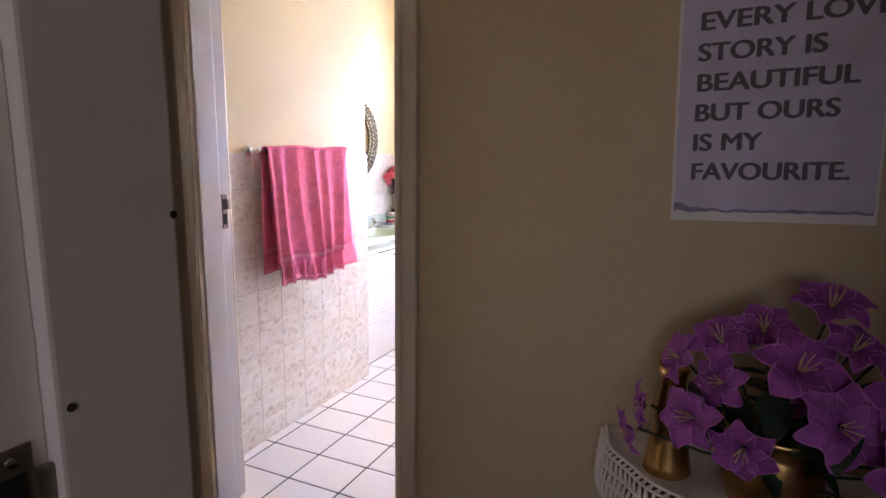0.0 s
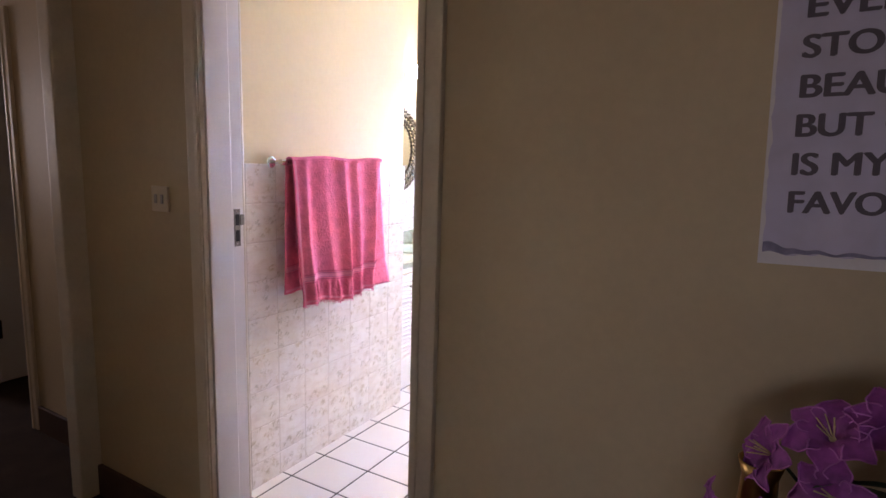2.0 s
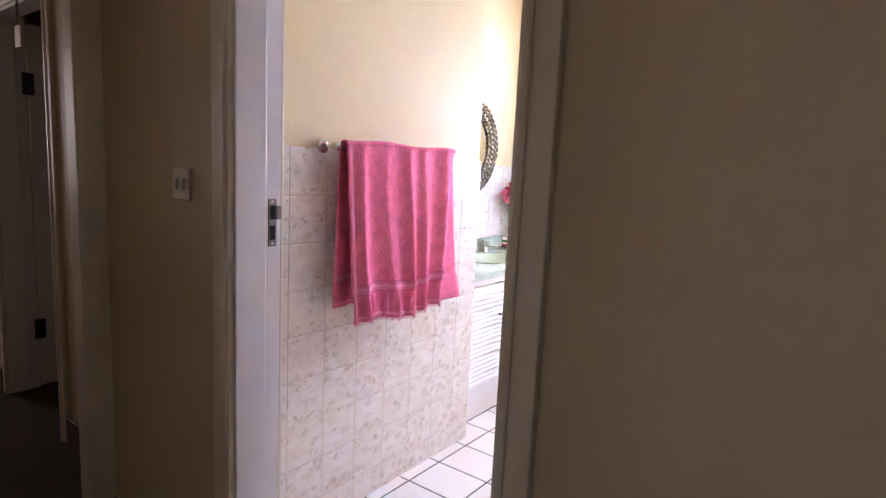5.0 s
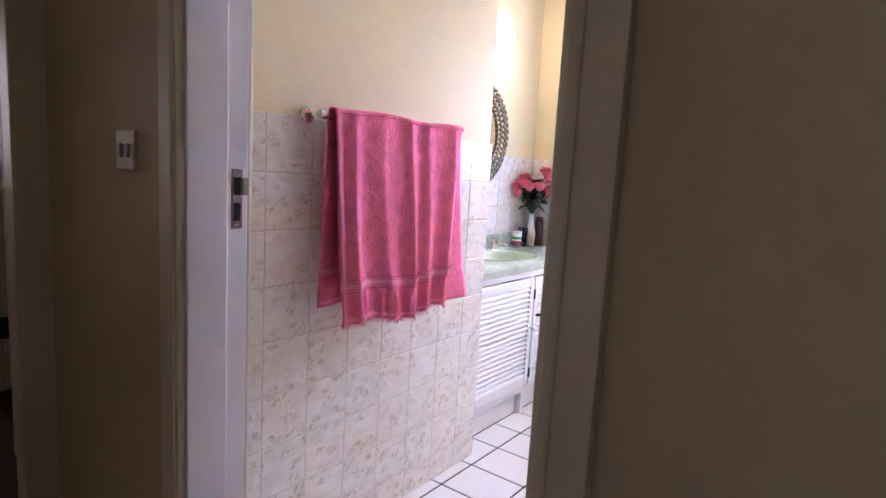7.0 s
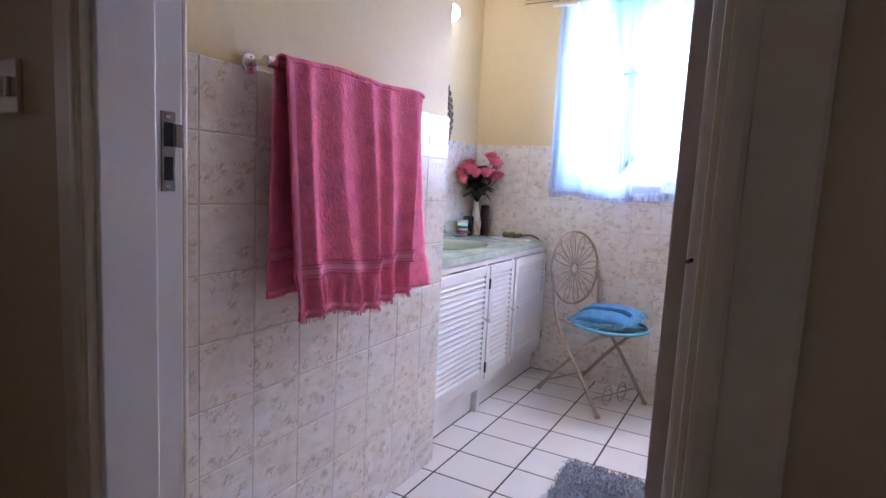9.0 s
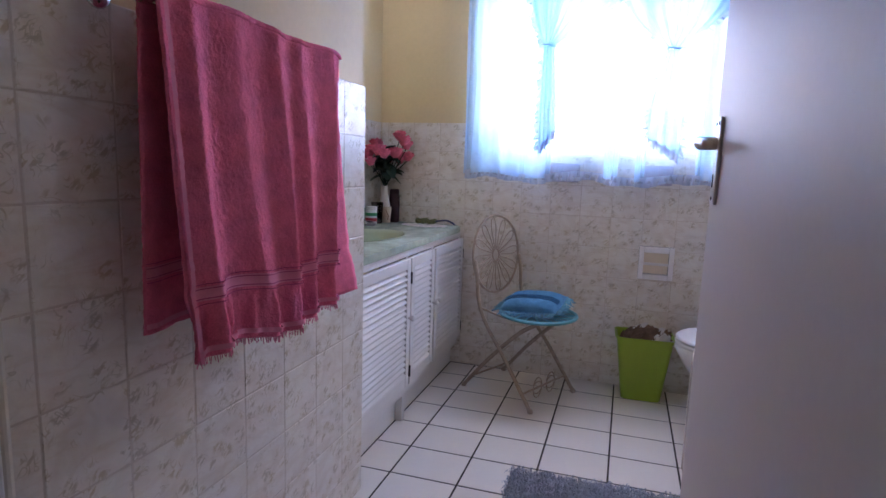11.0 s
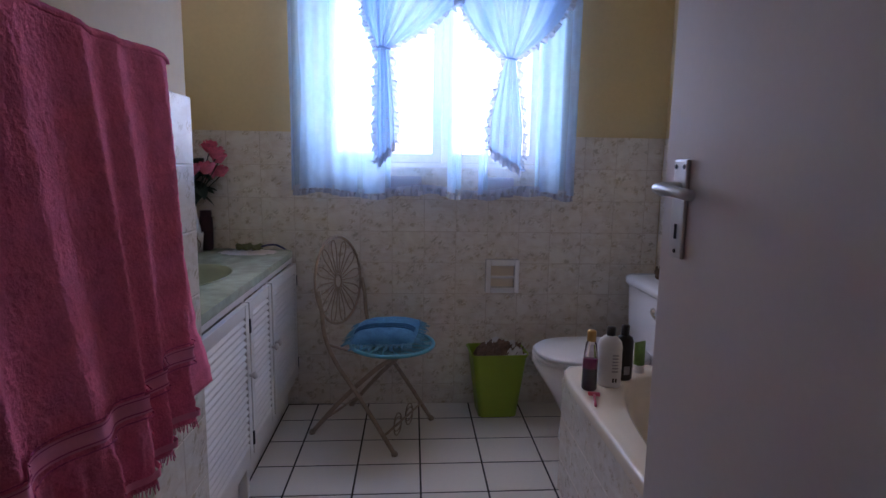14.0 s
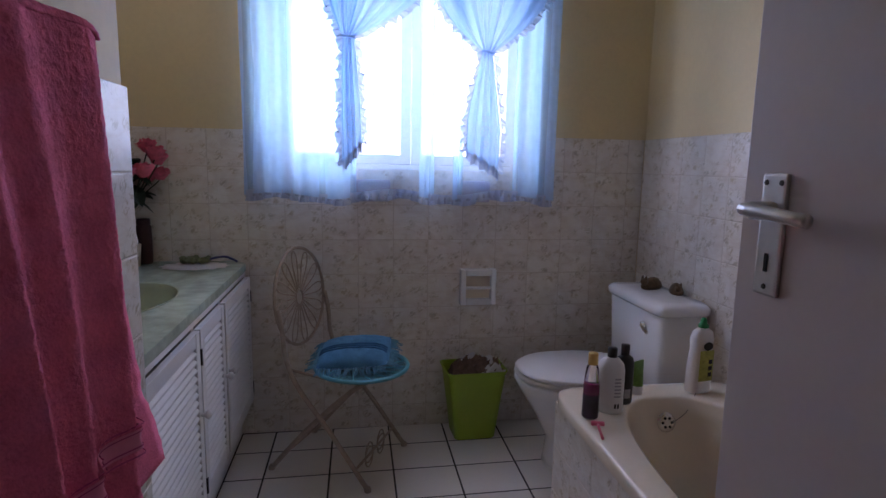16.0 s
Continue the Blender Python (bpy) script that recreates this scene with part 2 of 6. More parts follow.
M = {
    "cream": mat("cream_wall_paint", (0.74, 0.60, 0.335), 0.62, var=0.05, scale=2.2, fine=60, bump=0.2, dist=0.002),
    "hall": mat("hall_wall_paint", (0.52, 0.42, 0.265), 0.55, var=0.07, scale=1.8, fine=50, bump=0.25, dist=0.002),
    "white": mat("white_gloss_paint", (0.78, 0.74, 0.70), 0.38, var=0.04, scale=5, fine=120, bump=0.15, dist=0.001),
    "doorpaint": mat("dull_white_door_paint", (0.63, 0.575, 0.55), 0.55, var=0.03, scale=3, fine=90, bump=0.12, dist=0.001),
    "casing": mat("aged_cream_gloss", (0.66, 0.59, 0.47), 0.4, var=0.08, scale=8, fine=80, bump=0.2, dist=0.001),
    "ceil": mat("ceiling_paint", (0.80, 0.78, 0.74), 0.8, var=0.03, scale=3, bump=0.1),
    "grout": mat("pale_grout", (0.64, 0.565, 0.485), 0.9, var=0.12, scale=9, bump=0.3),
    "fgrout": mat("dark_floor_grout", (0.035, 0.027, 0.022), 0.9, var=0.35, scale=9, bump=0.3),
    "wtile": wall_tile_mat(),
    "ftile": mat("cream_floor_tile", (0.76, 0.70, 0.625), 0.34, var=0.03, scale=3, fine=70, bump=0.03, dist=0.0005, rand=0.03),
    "carpet": mat("dark_brown_carpet", (0.050, 0.034, 0.027), 0.95, var=0.35, scale=7, fine=320, bump=0.8, dist=0.004, spec=0.1),
    "darkwood": mat("dark_stained_wood", (0.075, 0.040, 0.026), 0.45, var=0.3, scale=9, fine=70, bump=0.2),
    "wood": mat("red_brown_wood", (0.20, 0.10, 0.055), 0.5, var=0.3, scale=9, fine=60, bump=0.25),
    "towel": fabric_mat("pink_terry", (0.90, 0.195, 0.325), var=0.24, scale=26, fine=300, dist=0.004, bump=0.9),
    "band": fabric_mat("pink_woven_band", (0.86, 0.30, 0.45), var=0.08, fine=200, bump=0.3, dist=0.001),
    "bandline": fabric_mat("dark_pink_stripe", (0.56, 0.09, 0.23), var=0.1, bump=0.3, dist=0.001),
    "chrome": mat("worn_chrome", (0.72, 0.70, 0.67), 0.18, 1.0, var=0.06, bump=0.03),
    "steel": mat("dull_steel", (0.26, 0.235, 0.205), 0.42, 0.9, var=0.25, scale=30, bump=0.1, dist=0.0005),
    "alum": mat("satin_aluminium", (0.62, 0.60, 0.58), 0.34, 0.9, var=0.06, scale=20, bump=0.06, dist=0.0005),
    "black": mat("black_plastic", (0.012, 0.011, 0.012), 0.35, var=0.2, bump=0.05),
    "hole": mat("dark_hollow", (0.01, 0.009, 0.008), 0.9, var=0.1, bump=0.0),
    "louvre": mat("white_louvre_paint", (0.80, 0.775, 0.75), 0.42, var=0.04, scale=9, bump=0.15, dist=0.001),
    "marble": mat("green_white_marble", (0.45, 0.51, 0.40), 0.22, var=0.34, scale=7, fine=26, bump=0.04),
    "basin": mat("pale_green_basin", (0.40, 0.45, 0.31), 0.18, var=0.06, scale=5, bump=0.03),
    "porcelain": mat("white_porcelain", (0.88, 0.87, 0.87), 0.14, var=0.02, scale=4, bump=0.02),
    "bath": mat("cream_bath_enamel", (0.80, 0.70, 0.56), 0.16, var=0.03, scale=4, bump=0.02),
    "iron": mat("beige_painted_iron", (0.42, 0.33, 0.25), 0.6, var=0.2, scale=40, bump=0.3, dist=0.001),
    "turq": mat("turquoise_seat_rim", (0.12, 0.42, 0.52), 0.4, var=0.12, scale=25, bump=0.1),
    "cushion": fabric_mat("blue_cotton", (0.085, 0.235, 0.40), var=0.25, scale=30, fine=300),
    "cushion2": fabric_mat("dark_blue_ribbon", (0.055, 0.16, 0.30), var=0.2, scale=30),
    "fringe": fabric_mat("pale_blue_thread", (0.16, 0.36, 0.50), var=0.3, scale=60),
    "mosaic": mat("teal_mosaic", (0.05, 0.20, 0.24), 0.3, var=0.6, scale=60, fine=120, bump=0.2),
    "lime": mat("lime_plastic", (0.31, 0.44, 0.03), 0.4, var=0.06, scale=8, bump=0.06, dist=0.001),
    "paper": mat("brown_crumpled_paper", (0.17, 0.10, 0.07), 0.7, var=0.5, scale=24, fine=60, bump=0.4),
    "rug": fabric_mat("grey_blue_shag", (0.40, 0.43, 0.50), var=0.35, scale=40, fine=300),
    # white nets; the window's blue glow is put into their tint and transmitted colours
    "sheer": sheer_mat("daylight_blue_net", (0.66, 0.80, 1.0, 1), 0.26, (0.22, 0.58, 0.96, 1)),
    "sheer2": sheer_mat("gathered_net", (0.76, 0.84, 0.97, 1), 0.965, (0.20, 0.36, 0.57, 1)),
    "sheer3": sheer_mat("side_gathered_net", (0.84, 0.88, 1.0, 1), 0.76, (0.34, 0.66, 0.98, 1)),
    "lacehem": sheer_mat("lace_frill", (0.80, 0.80, 0.88, 1), 0.90, (0.30, 0.38, 0.52, 1)),
    "block": mat("unlit_wall_violet", (0.46, 0.43, 0.52), 0.8, var=0.1, scale=20, bump=0.2),
    "winframe": mat("white_window_enamel", (0.76, 0.78, 0.80), 0.4, var=0.04, bump=0.08),
    "bars": mat("pale_burglar_bar", (0.50, 0.50, 0.50), 0.5, var=0.1, bump=0.05),
    "glass": glass_mat("window_glass"),
    "poster": mat("lilac_wash_print", (0.54, 0.51, 0.67), 0.65, var=0.16, scale=5, fine=18, bump=0.05),
    "ink": mat("slate_ink", (0.11, 0.095, 0.125), 0.7, var=0.1, bump=0.0),
    "wash": mat("slate_violet_wash", (0.23, 0.22, 0.34), 0.7, var=0.3, scale=30, bump=0.0),
    "margin": mat("white_card", (0.72, 0.70, 0.72), 0.6, var=0.04, bump=0.05),
    "brass": mat("old_brass", (0.52, 0.33, 0.12), 0.3, 1.0, var=0.2, scale=14, bump=0.08, dist=0.001),
    "lily": mat("violet_silk_petal", (0.30, 0.062, 0.31), 0.6, var=0.5, scale=20, fine=70, bump=0.2),
    "lilyedge": mat("mauve_petal_edge", (0.48, 0.15, 0.48), 0.6, var=0.15, scale=20, bump=0.1),
    "stamen": mat("cream_stamen", (0.55, 0.44, 0.24), 0.6, var=0.1, bump=0.0),
    "leaf": mat("dark_silk_leaf", (0.022, 0.045, 0.025), 0.55, var=0.4, scale=18, bump=0.2),
    "rose": mat("pink_silk_rose", (0.80, 0.16, 0.24), 0.6, var=0.3, scale=30, bump=0.1),
    "lace": mat("white_crochet", (0.70, 0.66, 0.62), 0.9, var=0.08, scale=30, fine=300, bump=0.4),
    "woven": mat("seagrass_weave", (0.27, 0.23, 0.16), 0.85, var=0.5, scale=60, fine=160, bump=0.8, dist=0.004),
    "mirror": mat("mirror_silver", (0.92, 0.92, 0.92), 0.03, 1.0, var=0.0, bump=0.0),
    "bulb": glow_mat("lit_opal_globe", (0.95, 0.97, 1.0, 1), 28.0),
    "plumpl": mat("plum_plastic", (0.055, 0.018, 0.030), 0.35, var=0.15, bump=0.03),
    "whitepl": mat("white_plastic", (0.76, 0.74, 0.73), 0.35, var=0.03, bump=0.02),
    "greenpl": mat("green_plastic", (0.02, 0.30, 0.10), 0.4, var=0.1, bump=0.03),
    "red": mat("red_print", (0.55, 0.05, 0.06), 0.5, var=0.15, bump=0.02),
    "pinkpl": mat("pink_plastic", (0.62, 0.10, 0.16), 0.35, var=0.1, bump=0.02),
    "violetliq": mat("dark_violet_liquid", (0.07, 0.012, 0.06), 0.2, var=0.3, scale=12, bump=0.0),
    "magliq": mat("magenta_liquid", (0.30, 0.02, 0.12), 0.2, var=0.2, scale=12, bump=0.0),
    "clear": glass_mat("clear_plastic", (0.93, 0.90, 0.92, 1), 0.12),
    "gold": mat("gold_cap", (0.56, 0.37, 0.13), 0.35, 0.6, var=0.1, bump=0.03),
    "label_y": mat("yellow_green_label", (0.42, 0.44, 0.10), 0.5, var=0.4, scale=30, bump=0.0),
    "tubegr": mat("leaf_green_tube", (0.14, 0.28, 0.05), 0.4, var=0.35, scale=22, bump=0.0),
    "greylab": mat("grey_print", (0.35, 0.34, 0.36), 0.5, var=0.2, scale=60, bump=0.0),
    "bronze": mat("bronze_ornament", (0.14, 0.09, 0.05), 0.4, 0.5, var=0.4, scale=40, bump=0.3),
    "blue": mat("navy_plastic", (0.02, 0.03, 0.14), 0.35, var=0.15, bump=0.0),
    "dried": mat("dried_green_petals", (0.16, 0.18, 0.08), 0.8, var=0.5, scale=60, bump=0.5),
    "switchpl": mat("ivory_switch_plastic", (0.62, 0.55, 0.44), 0.4, var=0.05, bump=0.03),
    "jeans": fabric_mat("dark_hanging_cloth", (0.035, 0.022, 0.020), var=0.4, scale=20),
}

# ---------- building helpers ----------


def link_mesh(name, bm, material, parent=None, label="", smooth=False):
    me = bpy.data.meshes.new(name)
    bmesh.ops.recalc_face_normals(bm, faces=bm.faces)
    bm.to_mesh(me)
    bm.free()
    for m in material if isinstance(material, (list, tuple)) else (material,):
        me.materials.append(m)
    if smooth:
        me.polygons.foreach_set("use_smooth", [True] * len(me.polygons))
    ob = new(name, me)
    if parent is not None:
        ob.parent = parent
    if label:
        ob["label"] = label
    return ob


def part(name, bm, material, parent, label="", smooth=False):
    """One mesh object under a thing or a part. Its coordinates are the parent's."""
    return link_mesh(name, bm, material, parent, label, smooth)


def thing(name, x, y, z, rz=0, label="", category="", group=""):
    ob = new(name)
    ob.empty_display_size = 0.05
    ob.matrix_basis = pose(x, y, z, 0, 0, rz)
    return tagged(ob, label, category, group)


def box(bm, x0, x1, y0, y1, z0, z1, bevel=0.0, m=None, mi=0):
    vs = [bm.verts.new((x, y, z)) for z in (z0, z1) for y in (y0, y1) for x in (x0, x1)]
    fs = [bm.faces.new([vs[i] for i in f]) for f in ((0, 2, 3, 1), (4, 5, 7, 6), (0, 1, 5, 4), (2, 6, 7, 3), (0, 4, 6, 2), (1, 3, 7, 5))]
    for f in fs:
        f.material_index = mi
    if bevel:
        es = {e for f in fs for e in f.edges}
        r = bmesh.ops.bevel(bm, geom=list(es), offset=bevel, segments=2, affect="EDGES", profile=0.6)
        vs = list({v for f in r["faces"] for v in f.verts} | {v for v in vs if v.is_valid})
    if m is not None:
        bmesh.ops.transform(bm, matrix=m, verts=[v for v in vs if v.is_valid])
    return bm


def boxed(*a, **k):
    return box(bmesh.new(), *a, **k)


def lathe(profile, n=28, cx=0.0, cy=0.0, sx=1.0, sy=1.0, bm=None):
    """Surface of revolution about z from (radius, height) pairs."""
    bm = bm or bmesh.new()
    rings = []
    for r, z in profile:
        if r < 1e-5:
            rings.append([bm.verts.new((cx, cy, z))])
        else:
            rings.append([bm.verts.new((cx + sx * r * math.cos(2 * math.pi * i / n), cy + sy * r * math.sin(2 * math.pi * i / n), z)) for i in range(n)])
    for a, b in zip(rings, rings[1:]):
        for i in range(n):
            j = (i + 1) % n
            if len(a) == 1 and len(b) == 1:
                continue
            if len(a) == 1:
                bm.faces.new((a[0], b[i], b[j]))
            elif len(b) == 1:
                bm.faces.new((a[i], a[j], b[0]))
            else:
                bm.faces.new((a[i], a[j], b[j], b[i]))
    return bm


def tube(bm, pts, r, n=8, closed=False, r_end=None):
    """Round rod along a line of points."""
    pts = [Vector(p) for p in pts]
    k = len(pts)
    rings = []
    ref = Vector((0, 0, 1))
    for i, p in enumerate(pts):
        a, b = (pts[i - 1], pts[(i + 1) % k]) if closed else (pts[max(0, i - 1)], pts[min(k - 1, i + 1)])
        d = (b - a).normalized()
        u = d.cross(ref if abs(d.z) < 0.95 else Vector((1, 0, 0))).normalized()
        v = d.cross(u)
        rr = r if r_end is None else r + (r_end - r) * i / max(1, k - 1)
        rings.append([bm.verts.new(p + u * rr * math.cos(2 * math.pi * j / n) + v * rr * math.sin(2 * math.pi * j / n)) for j in range(n)])
    for i in range(k if closed else k - 1):
        a, b = rings[i], rings[(i + 1) % k]
        for j in range(n):
            bm.faces.new((a[j], a[(j + 1) % n], b[(j + 1) % n], b[j]))
    if not closed:
        bm.faces.new(rings[0][::-1]), bm.faces.new(rings[-1])
    return bm


def sheet(f, nu, nv, bm=None, thick=0.0):
    """Grid surface f(u, v) for u, v in 0..1."""
    bm = bm or bmesh.new()
    vs = [[bm.verts.new(f(i / nu, j / nv)) for i in range(nu + 1)] for j in range(nv + 1)]
    fs = [bm.faces.new((vs[j][i], vs[j][i + 1], vs[j + 1][i + 1], vs[j + 1][i])) for j in range(nv) for i in range(nu)]
    if thick:
        bmesh.ops.recalc_face_normals(bm, faces=fs)
        bmesh.ops.solidify(bm, geom=fs, thickness=thick)
    return bm


def structure(name, bm, material, label, category="wall", parent=None):
    return tagged(link_mesh(name, bm, material, parent), label, category, "", "structure")

# ---------- structure ----------
HY0, HY1 = 2.07, 2.21          # wall between passage and bathroom
SY0, SY1 = 0.83, 0.97          # wall between bedroom and passage
TOP = 2.55
WX, EX, NX, NY, VY = -2.67, -0.384, -2.126, 3.475, 4.828  # recess wall, east wall, pier face, pier end, window wall
DX0, DX1, DH = -1.905, -1.113, 2.05


def boxes(*bs):
    bm = bmesh.new()
    for b in bs:
        box(bm, *b)
    return bm


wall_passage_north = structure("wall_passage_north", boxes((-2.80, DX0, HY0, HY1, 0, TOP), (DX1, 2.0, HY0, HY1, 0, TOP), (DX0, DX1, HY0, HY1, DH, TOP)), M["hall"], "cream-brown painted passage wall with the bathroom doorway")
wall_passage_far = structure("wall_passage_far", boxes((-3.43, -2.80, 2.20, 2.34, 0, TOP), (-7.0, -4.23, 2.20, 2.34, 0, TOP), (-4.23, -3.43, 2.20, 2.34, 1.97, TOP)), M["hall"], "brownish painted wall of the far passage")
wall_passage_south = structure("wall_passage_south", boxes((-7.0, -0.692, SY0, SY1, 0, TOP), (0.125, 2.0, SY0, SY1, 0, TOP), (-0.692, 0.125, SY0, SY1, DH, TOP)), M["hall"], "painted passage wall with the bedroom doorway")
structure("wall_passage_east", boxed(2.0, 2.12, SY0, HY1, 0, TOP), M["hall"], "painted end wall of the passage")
# unseen end wall; its opening is added behind the passage fill lamp
structure("wall_passage_west", boxes((-7.12, -7.0, 0.83, 1.1, 0, TOP), (-7.12, -7.0, 1.9, 2.31, 0, TOP), (-7.12, -7.0, 1.1, 1.9, 0, 1.1), (-7.12, -7.0, 1.1, 1.9, 2.1, TOP)), M["hall"], "painted unseen west wall of the passage, opening added behind the fill lamp")
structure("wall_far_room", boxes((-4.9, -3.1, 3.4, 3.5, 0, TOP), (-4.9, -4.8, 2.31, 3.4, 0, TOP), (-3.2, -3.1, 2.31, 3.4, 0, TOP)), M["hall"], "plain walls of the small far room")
# unseen room; the opening's place is chosen for the bedroom fill lamp
structure("wall_bedroom", boxes((-2.6, -2.5, -2.1, SY0, 0, TOP), (1.9, 2.0, -2.1, SY0, 0, TOP), (-2.5, -0.25, -2.1, -2.0, 0, TOP), (0.95, 1.9, -2.1, -2.0, 0, TOP), (-0.25, 0.95, -2.1, -2.0, 0, 0.95), (-0.25, 0.95, -2.1, -2.0, 2.12, TOP)), M["hall"], "plain unseen bedroom walls, opening added behind the fill lamp")
wall_pier = structure("wall_pier", boxed(WX - 0.1, NX, HY1, NY - 0.008, 0, TOP), M["cream"], "cream painted pier wall with a tiled lower half")
wall_recess = structure("wall_recess", boxed(WX - 0.1, WX - 0.008, NY - 0.008, VY + 0.22, 0, TOP), M["cream"], "cream wall of the vanity recess, tiled below")
W0, W1, WZ0, WZ1 = -2.06, -0.94, 1.17, 2.07
wall_window = structure("wall_window", boxes((WX - 0.008, W0, VY, VY + 0.22, 0, TOP), (W1, EX + 0.12, VY, VY + 0.22, 0, TOP), (W0, W1, VY, VY + 0.22, 0, WZ0), (W0, W1, VY, VY + 0.22, WZ1, TOP)), M["cream"], "cream window wall with a floral tiled lower half")
wall_east = structure("wall_east", boxed(EX + 0.008, EX + 0.12, HY1, VY, 0, TOP), M["cream"], "cream wall beside bath and toilet, tiled below")
structure("ceiling_bathroom", boxed(WX - 0.1, EX + 0.12, HY0, VY + 0.22, TOP, TOP + 0.05), M["ceil"], "white painted ceiling", "ceiling")
structure("ceiling_passage", boxes((-7.12, 2.12, SY0, HY0 - 0.001, TOP, TOP + 0.05), (-7.12, -2.75, HY0, 3.5, TOP, TOP + 0.05)), M["ceil"], "white painted ceiling", "ceiling")
structure("ceiling_bedroom", boxed(-2.6, 2.0, -2.1, SY0 - 0.001, TOP, TOP + 0.05), M["ceil"], "white painted ceiling", "ceiling")
floor_bathroom = structure("floor_bathroom", boxed(WX - 0.1, EX + 0.12, 2.16, VY + 0.05, -0.06, -0.0012), M["fgrout"], "cream floor tiles laid with dark grout joints", "floor")
structure("floor_passage", boxes((-7.12, 2.12, SY0 - 0.02, 2.10, -0.06, -0.001), (-7.12, -2.75, 2.10, 3.5, -0.06, -0.001)), M["carpet"], "very dark brown carpet in the passage", "floor")
structure("floor_bedroom", boxed(-2.6, 2.0, -2.1, SY0 - 0.02, -0.06, -0.001), M["carpet"], "dark brown bedroom carpet", "floor")
structure("threshold", boxed(DX0 + 0.02, DX1 - 0.02, 2.085, 2.172, -0.03, 0.012, bevel=0.005), M["wood"], "worn red-brown wooden door threshold", "threshold")
structure("ground", boxed(-300, 300, -300, 300, -0.5, -0.3), M["hall"], "dry pale ground outside", "ground")
sk = bmesh.new()
for b in ((-2.605, -1.965, HY0 - 0.018, HY0, 0, 0.13), (-1.05, 2.0, HY0 - 0.018, HY0, 0, 0.13), (-3.38, -2.85, 2.182, 2.20, 0, 0.13), (-7.0, -4.28, 2.182, 2.20, 0, 0.13), (-7.0, -0.76, SY1, SY1 + 0.018, 0, 0.13), (0.18, 2.0, SY1, SY1 + 0.018, 0, 0.13)):
    box(sk, *b, bevel=0.004)
structure("baseboard", sk, M["darkwood"], "dark-stained wooden skirting boards", "baseboard")


def steel_frame(name, x0, x1, yin, yout, label, reb, h=2.03, cas=0.055, proud=0.016):
    """Pressed-steel door frame: casings on both faces, wide stop and a rebate for the leaf. yin is the face where the leaf shuts."""
    s = 1 if yin > yout else -1
    ys = yin - s * reb
    top = tagged(new(name), label, "door frame", "", "structure")
    for nm, x, sg in (("jamb", x0, 1), ("jamb", x1, -1)):
        bm = bmesh.new()
        a, b = sorted((yout - s * 0.0, ys))
        box(bm, *sorted((x - sg * 0.012, x + sg * 0.013)), a, b, 0, h, bevel=0.003)
        a, b = sorted((ys, yin))
        box(bm, *sorted((x - sg * 0.012, x)), a, b, 0, h, bevel=0.002)
        part(nm, bm, M["white"], top)
        bm = bmesh.new()
        a, b = sorted((yout + s * 0.010, yout - s * proud))
        box(bm, *sorted((x - sg * cas, x + sg * 0.004)), a, b, 0, h + 0.05, bevel=0.004)
        a, b = sorted((yout + s * 0.010, yout - s * (proud + 0.005)))
        box(bm, *sorted((x - sg * 0.002, x - sg * 0.020)), a, b, 0, h + 0.05, bevel=0.0045)
        a, b = sorted((yin, yin + s * 0.014))
        box(bm, *sorted((x - sg * 0.045, x - sg * 0.004)), a, b, 0, h + 0.05, bevel=0.005)
        part("casing", bm, M["casing"], top)
    bm = bmesh.new()
    a, b = sorted((yout, ys))
    box(bm, x0 + 0.013, x1 - 0.013, a, b, h - 0.013, h + 0.02, bevel=0.002)
    a, b = sorted((yout, yout - s * proud))
    box(bm, x0 + 0.004, x1 - 0.004, a, b, h, h + 0.05, bevel=0.004)
    part("head", bm, M["white"], top)
    return top


door_frame_1 = steel_frame("door_frame_1", DX0 + 0.007, DX1 + 0.003, HY1, HY0, "white pressed-steel bathroom door frame, chipped", 0.052, cas=0.064, proud=0.016)
door_frame_2 = steel_frame("door_frame_2", -0.680, 0.113, SY0, SY1, "white pressed-steel bedroom door frame with a strike plate", 0.045)
door_frame_3 = steel_frame("door_frame_3", -4.21, -3.45, 2.34, 2.20, "cream painted far door frame", 0.045, 1.95)


def strike_plate(parent, x, y, z, sg):
    """Steel strike plate with latch and bolt holes, on a jamb facing sg * x."""
    bm = boxed(*sorted((x, x + sg * 0.003)), y - 0.012, y + 0.012, z - 0.062, z + 0.062, bevel=0.001)
    pl = part("strike_plate", bm, M["steel"], parent, "dull steel strike plate")
    for z0, z1 in ((z + 0.008, z + 0.045), (z - 0.045, z - 0.008)):
        part("latch_hole", boxed(*sorted((x + sg * 0.0032, x + sg * 0.0042)), y - 0.008, y + 0.007, z0, z1), M["hole"], pl)
    bm = boxed(*sorted((x + sg * 0.001, x + sg * 0.006)), y + 0.010, y + 0.026, z + 0.008, z + 0.044, bevel=0.002)
    part("lip", bm, M["steel"], pl)
    for zz in (z + 0.054, z - 0.054):
        part("screw", screw_bm(x + sg * 0.003, y, zz, sg), M["chrome"], pl)
    return pl


def screw_bm(x, y, z, sg, r=0.004):
    bm = lathe([(0, 0.0018), (r * 0.8, 0.0015), (r, 0)], 10)
    bmesh.ops.transform(bm, matrix=pose(x, y, z, 0, 90 * sg, 0), verts=bm.verts)
    return bm


strike_plate(door_frame_1, DX0 + 0.007, 2.184, 1.135, 1)
strike_plate(door_frame_2, -0.680, 0.853, 1.112, 1)
